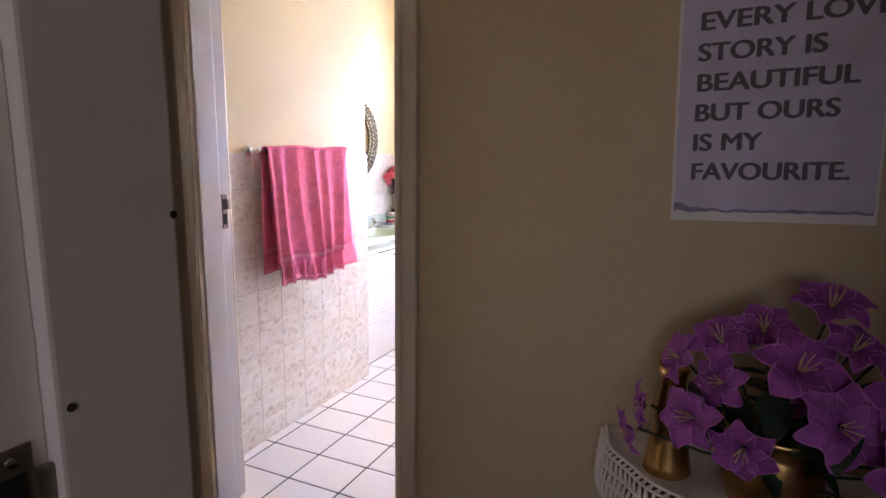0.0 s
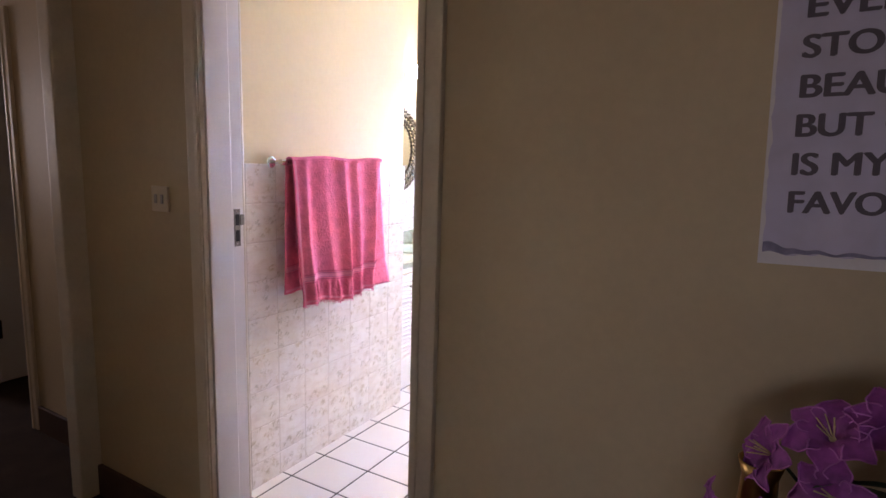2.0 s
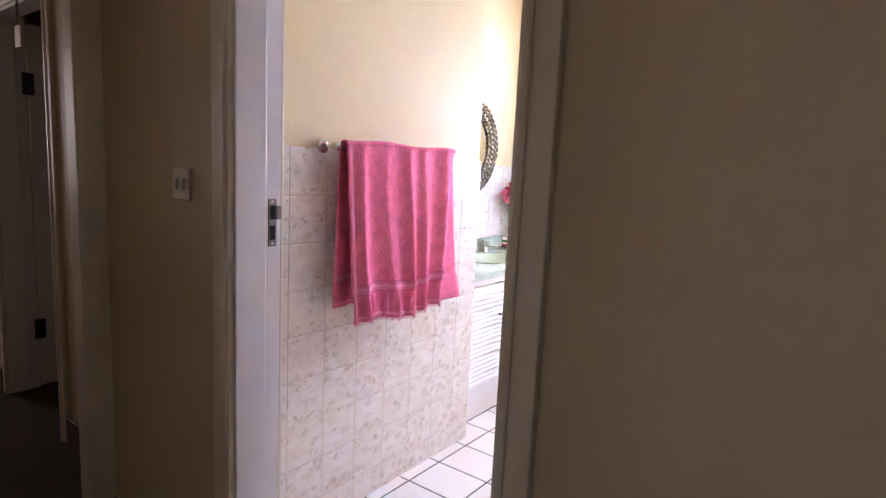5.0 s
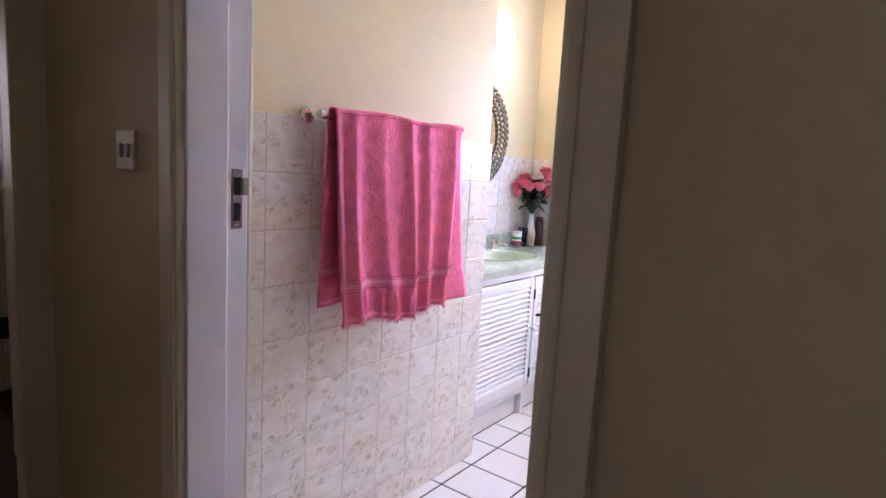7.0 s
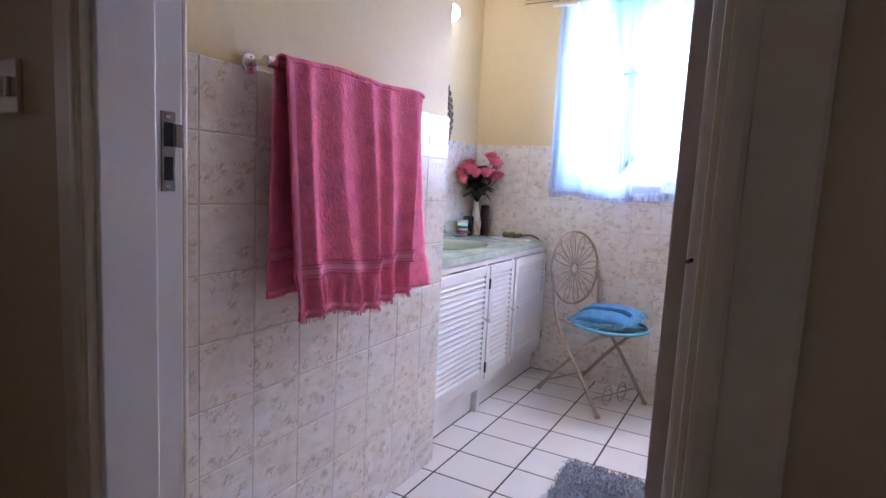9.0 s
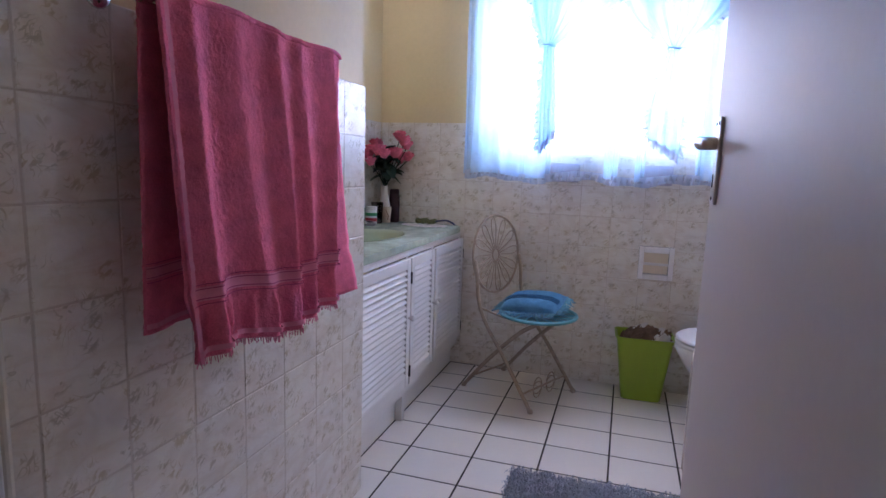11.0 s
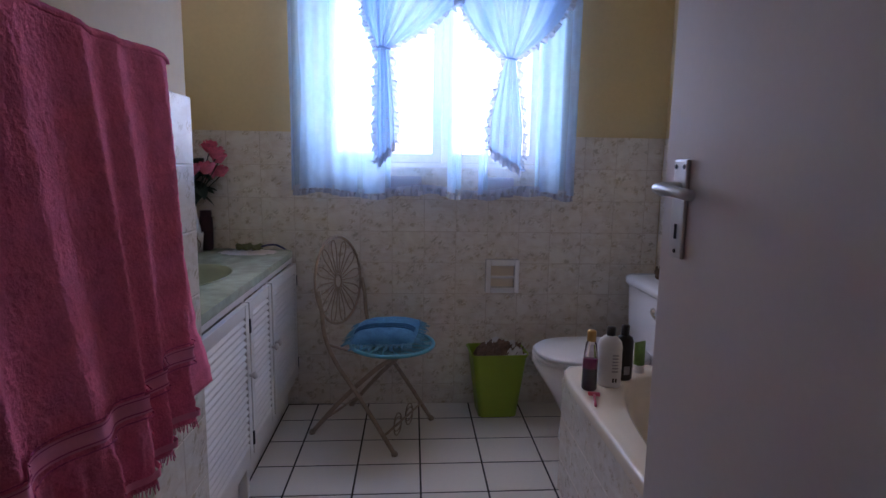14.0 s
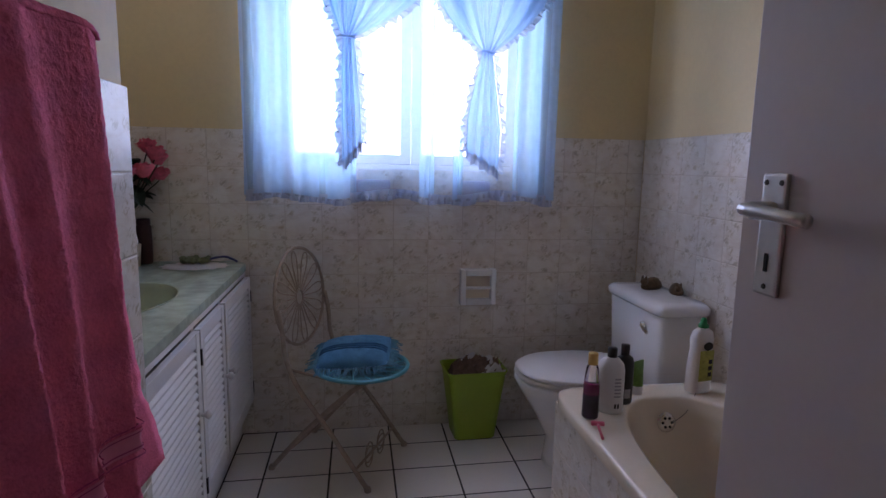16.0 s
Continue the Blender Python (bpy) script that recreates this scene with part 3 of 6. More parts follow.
# crack in the paint of the right jamb and small screw holes
ck = bmesh.new()
tube(ck, [(-1.1175, 2.053, 1.066), (-1.1228, 2.075, 1.062), (-1.1228, 2.09, 1.058), (-1.1228, 2.105, 1.052), (-1.1228, 2.125, 1.05)], 0.0016, 5)
part("paint_crack", ck, M["hole"], door_frame_1, "dark crack in the jamb paint")
for z in (1.19, 1.303):
    part("screw_hole", screw_bm(-0.667, 0.967 if z > 1.2 else 0.884, z, 1, 0.003), M["hole"], door_frame_2)

# pier frame standing out from the passage wall
post = tagged(new("passage_frame"), "cream gloss frame upright standing out from the passage wall", "door frame", "", "structure")
part("jamb", boxed(-2.685, -2.605, 1.99, HY0 + 0.03, 0, TOP, bevel=0.008), M["casing"], post)
part("stop", boxed(-2.72, -2.685, 2.015, HY0 + 0.03, 0, TOP, bevel=0.005), M["casing"], post)
part("head", boxed(-2.685, -2.605, SY1, 1.99, 2.1, 2.25, bevel=0.006), M["casing"], post)

# ---------- doors ----------


def lever_set(parent, x, y, z, sg, dy):
    """Backplate with keyhole, rose and lever on a face looking along sg * x; the lever points along dy."""
    pl = part("backplate", boxed(*sorted((x, x + sg * 0.007)), y - 0.021, y + 0.021, z - 0.082, z + 0.078, bevel=0.004), M["alum"], parent, "satin aluminium backplate")
    bm = lathe([(0.012, 0), (0.012, 0.03), (0.009, 0.036), (0, 0.037)], 16)
    bmesh.ops.transform(bm, matrix=pose(x + sg * 0.006, y, z + 0.03, 0, 90 * sg, 0), verts=bm.verts)
    part("spindle", bm, M["alum"], pl)
    bm = bmesh.new()
    xx = x + sg * 0.036
    tube(bm, [(xx, y - dy * 0.016, z + 0.031), (xx + sg * 0.003, y, z + 0.031), (xx + sg * 0.003, y + dy * 0.04, z + 0.029), (xx, y + dy * 0.07, z + 0.026), (xx - sg * 0.003, y + dy * 0.088, z + 0.024)], 0.0085, 10)
    part("lever", bm, M["alum"], pl, "brushed lever handle", True)
    part("keyhole", boxed(*sorted((x + sg * 0.0073, x + sg * 0.0085)), y - 0.003, y + 0.003, z - 0.050, z - 0.026), M["hole"], pl)
    for a in (-0.013, 0.013):
        part("screw", screw_bm(x + sg * 0.007, y + a, z + 0.066, sg), M["black"], pl)
    part("screw", screw_bm(x + sg * 0.007, y, z - 0.070, sg), M["black"], pl)


door_1 = thing("door_1", -1.112, 2.214, 0.012, 0, "white painted flush bathroom door standing open against the bath", "door")
door_1["kind"] = "structure"
door_1.matrix_basis = pose(-1.112, 2.214, 0.012, 0, 0, DOOR_ANGLE)
part("leaf", boxed(-0.042, 0, 0, 0.845, 0, 2.015, bevel=0.002), M["doorpaint"], door_1)
lever_set(door_1, -0.042, 0.783, 1.122, -1, -1)
lever_set(door_1, 0.0, 0.783, 1.122, 1, -1)
part("lock_face", boxed(-0.034, -0.008, 0.8452, 0.8465, 1.03, 1.20), M["steel"], door_1)
for z in (0.25, 1.75):
    bm = bmesh.new()
    tube(bm, [(-0.002, -0.006, z - 0.05), (-0.002, -0.006, z + 0.05)], 0.006, 8)
    part("hinge", bm, M["steel"], door_1)

door_3 = thing("door_3", -4.195, 2.348, 0.012, 90, "pale painted far door swung open into its room", "door")
door_3["kind"] = "structure"
part("leaf", boxed(0, 0.72, 0, 0.042, 0, 1.92, bevel=0.003), M["white"], door_3)
for z in (0.32, 1.62):
    part("hinge", boxed(-0.030, 0.022, -0.009, -0.001, z - 0.055, z + 0.055, bevel=0.002), M["black"], door_3, "dark steel butt hinge")

# ---------- window ----------
window_1 = tagged(new("window_1"), "white framed bathroom window, glaring with daylight", "window", "", "structure")
yw = VY + 0.10
for nm, b in (("frame_side", (W0, W0 + 0.035, yw, yw + 0.06, WZ0, WZ1)), ("frame_side", (W1 - 0.035, W1, yw, yw + 0.06, WZ0, WZ1)), ("frame_rail", (W0 + 0.035, W1 - 0.035, yw, yw + 0.06, WZ0, WZ0 + 0.04)), ("frame_rail", (W0 + 0.035, W1 - 0.035, yw, yw + 0.06, WZ1 - 0.04, WZ1))):
    part(nm, boxed(*b, bevel=0.003), M["winframe"], window_1)
for x0, x1 in ((W0 + 0.037, -1.462), (-1.458, W1 - 0.037)):
    cas = part("casement", boxes((x0, x0 + 0.045, yw + 0.005, yw + 0.05, WZ0 + 0.042, WZ1 - 0.042), (x1 - 0.045, x1, yw + 0.005, yw + 0.05, WZ0 + 0.042, WZ1 - 0.042), (x0 + 0.045, x1 - 0.045, yw + 0.005, yw + 0.05, WZ0 + 0.042, WZ0 + 0.085), (x0 + 0.045, x1 - 0.045, yw + 0.005, yw + 0.05, WZ1 - 0.085, WZ1 - 0.042)), M["winframe"], window_1)
    pane = part("pane", boxed(x0 + 0.04, x1 - 0.04, yw + 0.025, yw + 0.029, WZ0 + 0.08, WZ1 - 0.08), M["glass"], cas)
    pane.visible_shadow = False
    bm = bmesh.new()
    for k in (0.22, 0.5, 0.80):
        xx = x0 + (x1 - x0) * k
        tube(bm, [(xx, yw + 0.085, WZ0), (xx, yw + 0.085, WZ1)], 0.004, 6)
    for z in (1.53, 1.84):
        tube(bm, [(x0, yw + 0.085, z), (x1, yw + 0.085, z)], 0.004, 6)
    part("burglar_bar", bm, M["bars"], window_1, "thin steel burglar bars outside the panes")
part("window_sill", boxed(W0, W1, VY - 0.006, yw, WZ0 - 0.02, WZ0 + 0.004, bevel=0.003), M["wtile"], window_1)

# ---------- curtains ----------
CX0, CX1 = -2.165, -0.838


def fold(u, amp, k, ph):
    return amp * (math.sin(k * u + ph) + 0.5 * math.sin(2.3 * k * u + 1.7 * ph) + 0.3 * math.sin(0.43 * k * u))


def lerp(a, b, t):
    return a + (b - a) * t


curtain = thing("net_curtain", -1.47, VY - 0.06, 0, 0, "white net curtain gathered over the bright window, frilled hem", "curtain")


def net(u, v):
    z = 2.115 - v * 1.050 + 0.012 * math.sin(17 * u) * v
    x = (CX0 + 1.47) + (CX1 - CX0) * u
    return (x, fold(u, 0.007 + 0.007 * v, 41, 0.4) + 0.016 * noise.noise((u * 9, v * 2, 0)), z)


def gather(u0, u1, dy):
    def f(u, v):
        x, y, z = net(lerp(u0, u1, u), v * 0.99)
        return (x, y - 0.012 + dy + fold(u, 0.012, 60 * (u1 - u0), u0 * 9) + 0.010 * noise.noise((u * 6, v * 2, u0 * 30)), z)
    return f


part("net", sheet(net, 150, 24), M["sheer"], curtain, "", True)
part("side_gather", sheet(gather(0.0, 0.345, 0.0), 70, 20), M["sheer3"], curtain, "densely gathered net", True)
part("side_gather", sheet(gather(0.86, 1.0, 0.0), 50, 20), M["sheer3"], curtain, "densely gathered net", True)
for u0, u1 in ((0.545, 0.595), (0.655, 0.690)):
    part("middle_fold", sheet(gather(u0, u1, 0.0), 24, 20), M["sheer3"], curtain, "single gathered fold", True)


def hem(u, v):
    x, y, z = net(u, 1)
    return (x + 0.006 * math.sin(230 * u + 3 * v), y - 0.004 + 0.013 * v * math.sin(260 * u + 2 * math.sin(31 * u)), z + 0.03 - v * (0.045 + 0.006 * math.sin(47 * u)))


part("hem_frill", sheet(hem, 320, 4), M["lacehem"], curtain, "ruffled lace hem", True)
bm = bmesh.new()
tube(bm, [(CX0 + 1.42, 0.0, 2.118), (CX1 + 1.52, 0.0, 2.118)], 0.009, 10)
part("rod", bm, M["whitepl"], curtain)


def tieback(name, xl, xr, kx, kz, tail_w, tail_z, lean):
    """A net panel pulled together at a knot and falling in a tail with frilled edges."""
    top = thing(name, 0, VY - 0.105, 0, 0, "sheer tied-back curtain panel with embroidered frilled edge", "curtain", "tied curtain panels")
    ztop = 2.105

    def upper(u, v):
        w = v ** 0.92
        xs = xl + (xr - xl) * u
        side = 2 * u - 1
        bow = 0.055 * math.sin(math.pi * v) * side * abs(side) * (1 if abs(xs - kx) > 0.15 else 0.3)
        x = xs * (1 - w) + (kx + (u - 0.5) * 0.045) * w + bow
        sag = 0.035 * math.sin(math.pi * v) * abs(side)
        return (x, fold(u, 0.016 * (1 - 0.45 * v), 38, kx) - 0.012 * v, ztop + (kz - ztop) * v - sag)

    part("gather", sheet(upper, 70, 30), M["sheer2"], top, "", True)

    def tail(u, v):
        w = 0.05 + (tail_w - 0.05) * min(1, v * 1.6)
        return (kx + (u - 0.5) * w + lean * v, fold(u, 0.012, 22, kx) - 0.012 - 0.006 * v, kz - v * (kz - tail_z) + 0.03 * v * (u - 0.5) * 3 * (1 if lean > 0 else -1))

    part("tail", sheet(tail, 30, 30), M["sheer2"], top, "", True)

    def frill(f, side, k):
        def g(u, v):
            x, y, z = f(side, u)
            s = 1 if side > 0.5 else -1
            q = noise.noise((u * 14, side * 5, k))
            return (x + s * v * (0.019 + 0.008 * math.sin(k * u + 3 * q) + 0.008 * q), y - 0.006 + 0.012 * v * math.sin(2.1 * k * u + 1 + 4 * q), z - 0.010 * v + 0.009 * v * math.sin(1.3 * k * u + 2 * q))
        return g

    for f, k in ((upper, 70), (tail, 60)):
        for side in (0.0, 1.0):
            part("frill", sheet(frill(f, side, k), 110, 2), M["lacehem"], top, "crimped lace edging", True)

    def tail_hem(u, v):
        x, y, z = tail(u, 1)
        return (x + 0.006 * math.sin(50 * u), y - 0.008 + 0.012 * v * math.sin(70 * u), z + 0.012 - 0.04 * v + 0.008 * math.sin(25 * u))

    part("frill", sheet(tail_hem, 60, 2), M["lacehem"], top, "crimped lace edging", True)
    bm = bmesh.new()
    tube(bm, [(kx + 0.03 * math.cos(a), -0.012 + 0.022 * math.sin(a), kz + 0.004 * math.sin(2 * a)) for a in [i * math.pi / 8 for i in range(16)]], 0.0045, 6, closed=True)
    part("tie", bm, M["sheer3"], top)
    # embroidered scrolls on the tail
    bm = bmesh.new()
    for j, (cz, r) in enumerate(((0.72, 0.028), (0.84, 0.02), (0.6, 0.016))):
        pts = []
        for i in range(22):
            a = i * 0.42
            rr = r * (1 - i / 26)
            pts.append((kx + lean * cz + rr * math.cos(a), -0.038 - 0.006 * cz, kz - cz * (kz - tail_z) + rr * math.sin(a)))
        tube(bm, pts, 0.0016, 4)
    part("embroidery", bm, M["lacehem"], top, "pale scroll embroidery")
    return top


tieback("curtain_panel", -1.86, -1.28, -1.736, 1.708, 0.080, 1.25, 0.014)
tieback("curtain_panel", -1.46, -0.84, -1.167, 1.676, 0.150, 1.225, -0.012)

# two added blocks coloured as the unlit wall below the sill, behind the net
for x in (-1.635, -1.19):
    ob = thing("unlit_wall_block", x, VY - 0.0, WZ0 - 0.05, 0, "added violet-grey block for the unlit wall behind the net under the window", "block", "window blocks")
    part("body", boxed(-0.075, 0.075, -0.028, -0.002, -0.07, 0.025, bevel=0.012), M["block"], ob)

vent = thing("air_vent", -2.30, VY, 2.235, 0, "cream plaster air vent with dark slots", "air vent")
vent["kind"] = "structure"
part("backing", boxed(-0.11, 0.11, -0.006, -0.001, -0.075, 0.075), M["hole"], vent)
for i in range(6):
    z = -0.066 + 0.0265 * i
    part("slat", boxed(-0.11, 0.11, -0.016, -0.0065, z - 0.009, z + 0.009, bevel=0.003), M["cream"], vent)
for x in (-0.112, 0.104):
    part("frame", boxed(x, x + 0.008, -0.018, -0.001, -0.08, 0.08), M["cream"], vent)

# ---------- towel and rail ----------
rail = thing("towel_rail", -2.118, 2.845, 1.352, 0, "chrome towel rail with round wall flanges", "towel rail")
for y in (-0.308, 0.288):
    bm = lathe([(0, 0.004), (0.010, 0.006), (0.021, 0.005), (0.024, 0.002), (0.024, 0)], 20)
    bmesh.ops.transform(bm, matrix=pose(0, y, 0, 0, 90, 0), verts=bm.verts)
    fl = part("flange", bm, M["chrome"], rail, "", True)
    for dz in (-0.014, 0.014):
        part("screw", screw_bm(0.005, y, dz, 1, 0.003), M["black"], fl)
    bm = bmesh.new()
    tube(bm, [(0.004, y, 0), (0.03, y, 0.0), (0.064, y, 0)], 0.007, 10)
    part("arm", bm, M["chrome"], rail, "", True)
bm = bmesh.new()
tube(bm, [(0.064, -0.316, 0), (0.064, 0.298, 0)], 0.0095, 12)
part("bar", bm, M["chrome"], rail, "", True)
for y0, y1 in ((-0.320, -0.292), (-0.289, -0.272), (0.272, 0.298)):
    bm = bmesh.new()
    tube(bm, [(0.064, y0, 0), (0.064, y1, 0)], 0.0125, 14)
    part("collar", bm, M["chrome"], rail)

towel = thing("towel", -2.060, 2.88, 1.362, 0, "pink terry bath towel folded over the rail", "towel")


def tfold(u, v, k):
    """Soft hanging folds: rounded ridges with narrow troughs that deepen downwards."""
    s = 5.6 * u + 0.25 * math.sin(2.2 * v + 4 * u) + 0.4 * noise.noise((u * 3, k, 0))
    ridge = 1 - 2 * abs(math.sin(math.pi * s + k)) ** 1.5
    return (0.35 + 0.65 * v) * (0.0130 * ridge + 0.006 * math.sin(2 * math.pi * 2.1 * u + 2 * k))


def terry(u, v, a=0.0023):
    return a * noise.noise((u * 175, v * 190, 3.1)) + 0.65 * a * noise.noise((u * 84, v * 90, 1.2))


T0, T1, BAND0, BAND1 = -0.320, 0.275, 0.792, 0.832


def front(u, v):
    """Front fall of the towel; u along the rail, v down."""
    y = lerp(lerp(T0, T1 - 0.014, u), lerp(-0.322, 0.158, u), v ** 0.95)
    drop = lerp(0.588, 0.594, u) - 0.010 * math.sin(9 * u) * v
    x = lerp(lerp(0.034, 0.040, u), lerp(0.096, 0.098, u), v ** 0.9) + tfold(u, v, 0.3) - 0.022 * max(0, (u - 0.86) / 0.14) ** 2 * (0.4 + 0.6 * v)
    if v < BAND0 or BAND1 < v < 0.965:
        x += terry(u, v)
    if v > BAND1:
        w = min(1, (v - BAND1) * 14) * min(1, (1.02 - v) * 12)
        x += 0.0062 * w * (math.sin(2 * math.pi * 10.3 * u + 1.4 * math.sin(9 * u)) + 0.4 * math.sin(2 * math.pi * 17 * u))
    x += -0.004 * math.exp(-((v - 0.812) / 0.022) ** 2)
    return (x, y, -drop * v - 0.004 * math.sin(11 * u + 1) * (1 - v))


def over(u, v):
    a = math.pi * v
    x0 = front(u, 0)[0]
    xm = -0.004
    return (lerp(xm, x0, 0.5 + 0.5 * math.cos(a)) + terry(u, v * 0.05), lerp(T0, T1 + 0.014 * v, u), 0.016 * math.sin(a) - 0.004 * math.sin(11 * u + 1))


def back(u, v):
    y = lerp(lerp(T0, T1 + 0.014, u), lerp(-0.346, 0.262, u), v)
    return (-0.004 + lerp(0, 0.010, v) + 0.6 * tfold(u, v, 1.9) * v + terry(u, v), y, -0.540 * v - 0.004 * math.sin(11 * u + 1))


part("front_fall", sheet(front, 190, 190, thick=-0.006), M["towel"], towel, "", True)
part("top_fold", sheet(over, 150, 14, thick=-0.005), M["towel"], towel, "", True)
part("back_fall", sheet(back, 100, 120, thick=-0.004), M["towel"], towel, "", True)


def strip(f, v0, v1, off):
    def g(u, v):
        x, y, z = f(u, lerp(v0, v1, v))
        return (x + off, y, z)
    return g


for f in (front, back):
    part("woven_band", sheet(strip(f, BAND0, BAND1, 0.0072), 190, 6), M["band"], towel, "smooth lighter pink woven band", True)
    for v in (0.784, 0.798, 0.826, 0.841):
        part("stripe", sheet(strip(f, v - 0.0014, v + 0.0014, 0.0080), 190, 1), M["bandline"], towel, "dark pink stripe", True)
    part("end_hem", sheet(strip(f, 0.966, 0.982, 0.0076), 190, 2), M["band"], towel, "lighter end hem", True)


def side_fold(u, v):
    """The far end of the cloth, turned in behind the front fall and standing open from it."""
    x, y, z = front(1.0, v)
    gap = 0.012 + 0.012 * math.sin(math.pi * v)
    return (x - gap + u * (0.012 * v - 0.016 * (1 - v)), lerp(y - 0.012, T1 + 0.010 + 0.013 * v * v + 0.006 * math.sin(5 * v), u), z + 0.004)


part("turned_edge", sheet(side_fold, 8, 60, thick=-0.004), M["towel"], towel, "", True)


def selvedge(u, v):
    x, y, z = front(0.0, v)
    return (x + 0.0076, y + 0.009 * u - 0.001, z)


part("selvedge", sheet(selvedge, 2, 90), M["band"], towel, "narrow smooth side hem", True)
bm = bmesh.new()
rnd = random.Random(4)
for i in range(170):
    u = (i + 0.5) / 170
    x, y, z = front(u, 1)
    tube(bm, [(x, y, z + 0.002), (x + rnd.uniform(-0.003, 0.003), y + rnd.uniform(-0.003, 0.003), z - rnd.uniform(0.005, 0.013))], 0.0010, 4)
part("fringe", bm, M["band"], towel, "short frayed fringe")

# ---------- vanity ----------
vanity = thing("vanity_cabinet", -2.182, NY, 0, 0, "white painted vanity cabinet with louvred doors", "cabinet")
VL = VY - 0.012 - NY
part("top_rail", boxed(-0.02, 0, 0.004, VL, 0.728, 0.755), M["louvre"], vanity)
part("bottom_rail", boxed(-0.02, 0, 0.004, VL, 0.118, 0.160, bevel=0.002), M["louvre"], vanity)
part("bottom_shelf", boxed(-0.45, -0.021, 0.004, VL, 0.12, 0.138), M["louvre"], vanity)
part("plinth", boxed(-0.06, -0.035, 0.004, VL, 0, 0.117), M["louvre"], vanity, "dirty white recessed plinth")
for y in (0.004, 0.535, 0.858, VL - 0.028):
    part("stile", boxed(-0.02, -0.001, y, y + 0.026, 0.160, 0.728), M["louvre"], vanity)
part("foot", boxed(-0.034, -0.002, 0.528, 0.560, 0, 0.117, bevel=0.003), M["louvre"], vanity)
for y0, y1, hinge_first, knob in ((0.012, 0.540, True, True), (0.552, 0.848, True, True), (0.868, VL - 0.008, False, False)):
    z0, z1, s = 0.166, 0.722, 0.036
    bm = bmesh.new()
    box(bm, 0.001, 0.021, y0, y0 + s, z0, z1, bevel=0.003)
    box(bm, 0.001, 0.021, y1 - s, y1, z0, z1, bevel=0.003)
    box(bm, 0.001, 0.020, y0 + s, y1 - s, z1 - 0.042, z1, bevel=0.002)
    box(bm, 0.001, 0.020, y0 + s, y1 - s, z0, z0 + 0.048, bevel=0.002)
    dr = part("door", bm, M["louvre"], vanity)
    n = 19
    slat = bmesh.new()
    nose = ((-0.0095, 0.0100), (0.0070, -0.0030), (0.0085, -0.0055), (0.0080, -0.0095), (0.0060, -0.0100), (-0.0105, 0.0035))
    ends = [[slat.verts.new((px, yy, pz)) for px, pz in nose] for yy in (y0 + s - 0.003, y1 - s + 0.003)]
    for k in range(6):
        slat.faces.new((ends[0][k], ends[0][(k + 1) % 6], ends[1][(k + 1) % 6], ends[1][k]))
    slat.faces.new(ends[0]), slat.faces.new(ends[1][::-1])
    me = bpy.data.meshes.new("slat")
    bmesh.ops.recalc_face_normals(slat, faces=slat.faces)
    slat.to_mesh(me)
    slat.free()
    me.materials.append(M["louvre"])
    for i in range(n):
        ob = new("slat", me)
        ob.parent = dr
        ob.matrix_basis = pose(0.0125, 0, z0 + 0.060 + (z1 - z0 - 0.114) * i / (n - 1))
    ky = y1 - s * 0.5 if hinge_first else y0 + s * 0.5
    kb = lathe([(0.006, 0), (0.006, 0.010), (0.012, 0.016), (0.014, 0.022), (0.010, 0.028), (0, 0.030)], 16)
    bmesh.ops.transform(kb, matrix=pose(0.020, ky, 0.47, 0, 90, 0), verts=kb.verts)
    part("knob", kb, M["louvre"], dr, "", True)
    hy = y0 if hinge_first else y1
    for hz in (z0 + 0.06, z1 - 0.085):
        part("hinge", boxed(0.010, 0.0235, hy - 0.004, hy + 0.004, hz - 0.025, hz + 0.025), M["black"], dr, "black butt hinge")

# worktop with moulded oval basin
top = thing("washbasin_counter", -2.425, 4.13, 0.759, 0, "green and white marbled vanity top with moulded basin", "worktop")
bm = bmesh.new()
bx0, bx1, by0, by1, th = WX + 2.425, 0.258, NY + 0.002 - 4.13, VY - 0.002 - 4.13, 0.03
A, Bv, n = 0.165, 0.235, 64
ring_in, ring_out, low_out = [], [], []
for i in range(n):
    a = 2 * math.pi * i / n
    c, s = math.cos(a), math.sin(a)
    ring_in.append(bm.verts.new((-0.005 + A * c, Bv * s, th)))
    k = min((bx1 if c > 0 else -bx0) / max(1e-6, abs(c)), (by1 if s > 0 else -by0) / max(1e-6, abs(s)))
    ring_out.append(bm.verts.new((k * c, k * s, th)))
    low_out.append(bm.verts.new((k * c, k * s, 0)))
for i in range(n):
    j = (i + 1) % n
    bm.faces.new((ring_in[i], ring_out[i], ring_out[j], ring_in[j]))
    bm.faces.new((ring_out[i], low_out[i], low_out[j], ring_out[j]))
part("slab", bm, M["marble"], top)
bowl = lathe([(1.0, 0.0302), (1.02, 0.036), (0.99, 0.0335), (0.95, 0.015), (0.86, -0.04), (0.66, -0.085), (0.3, -0.11), (0.08, -0.115), (0, -0.115)], 48, sx=A, sy=Bv)
bmesh.ops.translate(bowl, vec=(-0.005, 0, 0), verts=bowl.verts)
part("basin", bowl, M["basin"], top, "pale green oval basin", True)
part("drain", lathe([(0, -0.111), (0.018, -0.111), (0.021, -0.114)], 18), M["chrome"], top)
part("backsplash", boxed(bx0 + 0.001, bx0 + 0.016, by0, by1, th, th + 0.085, bevel=0.003), M["marble"], top)

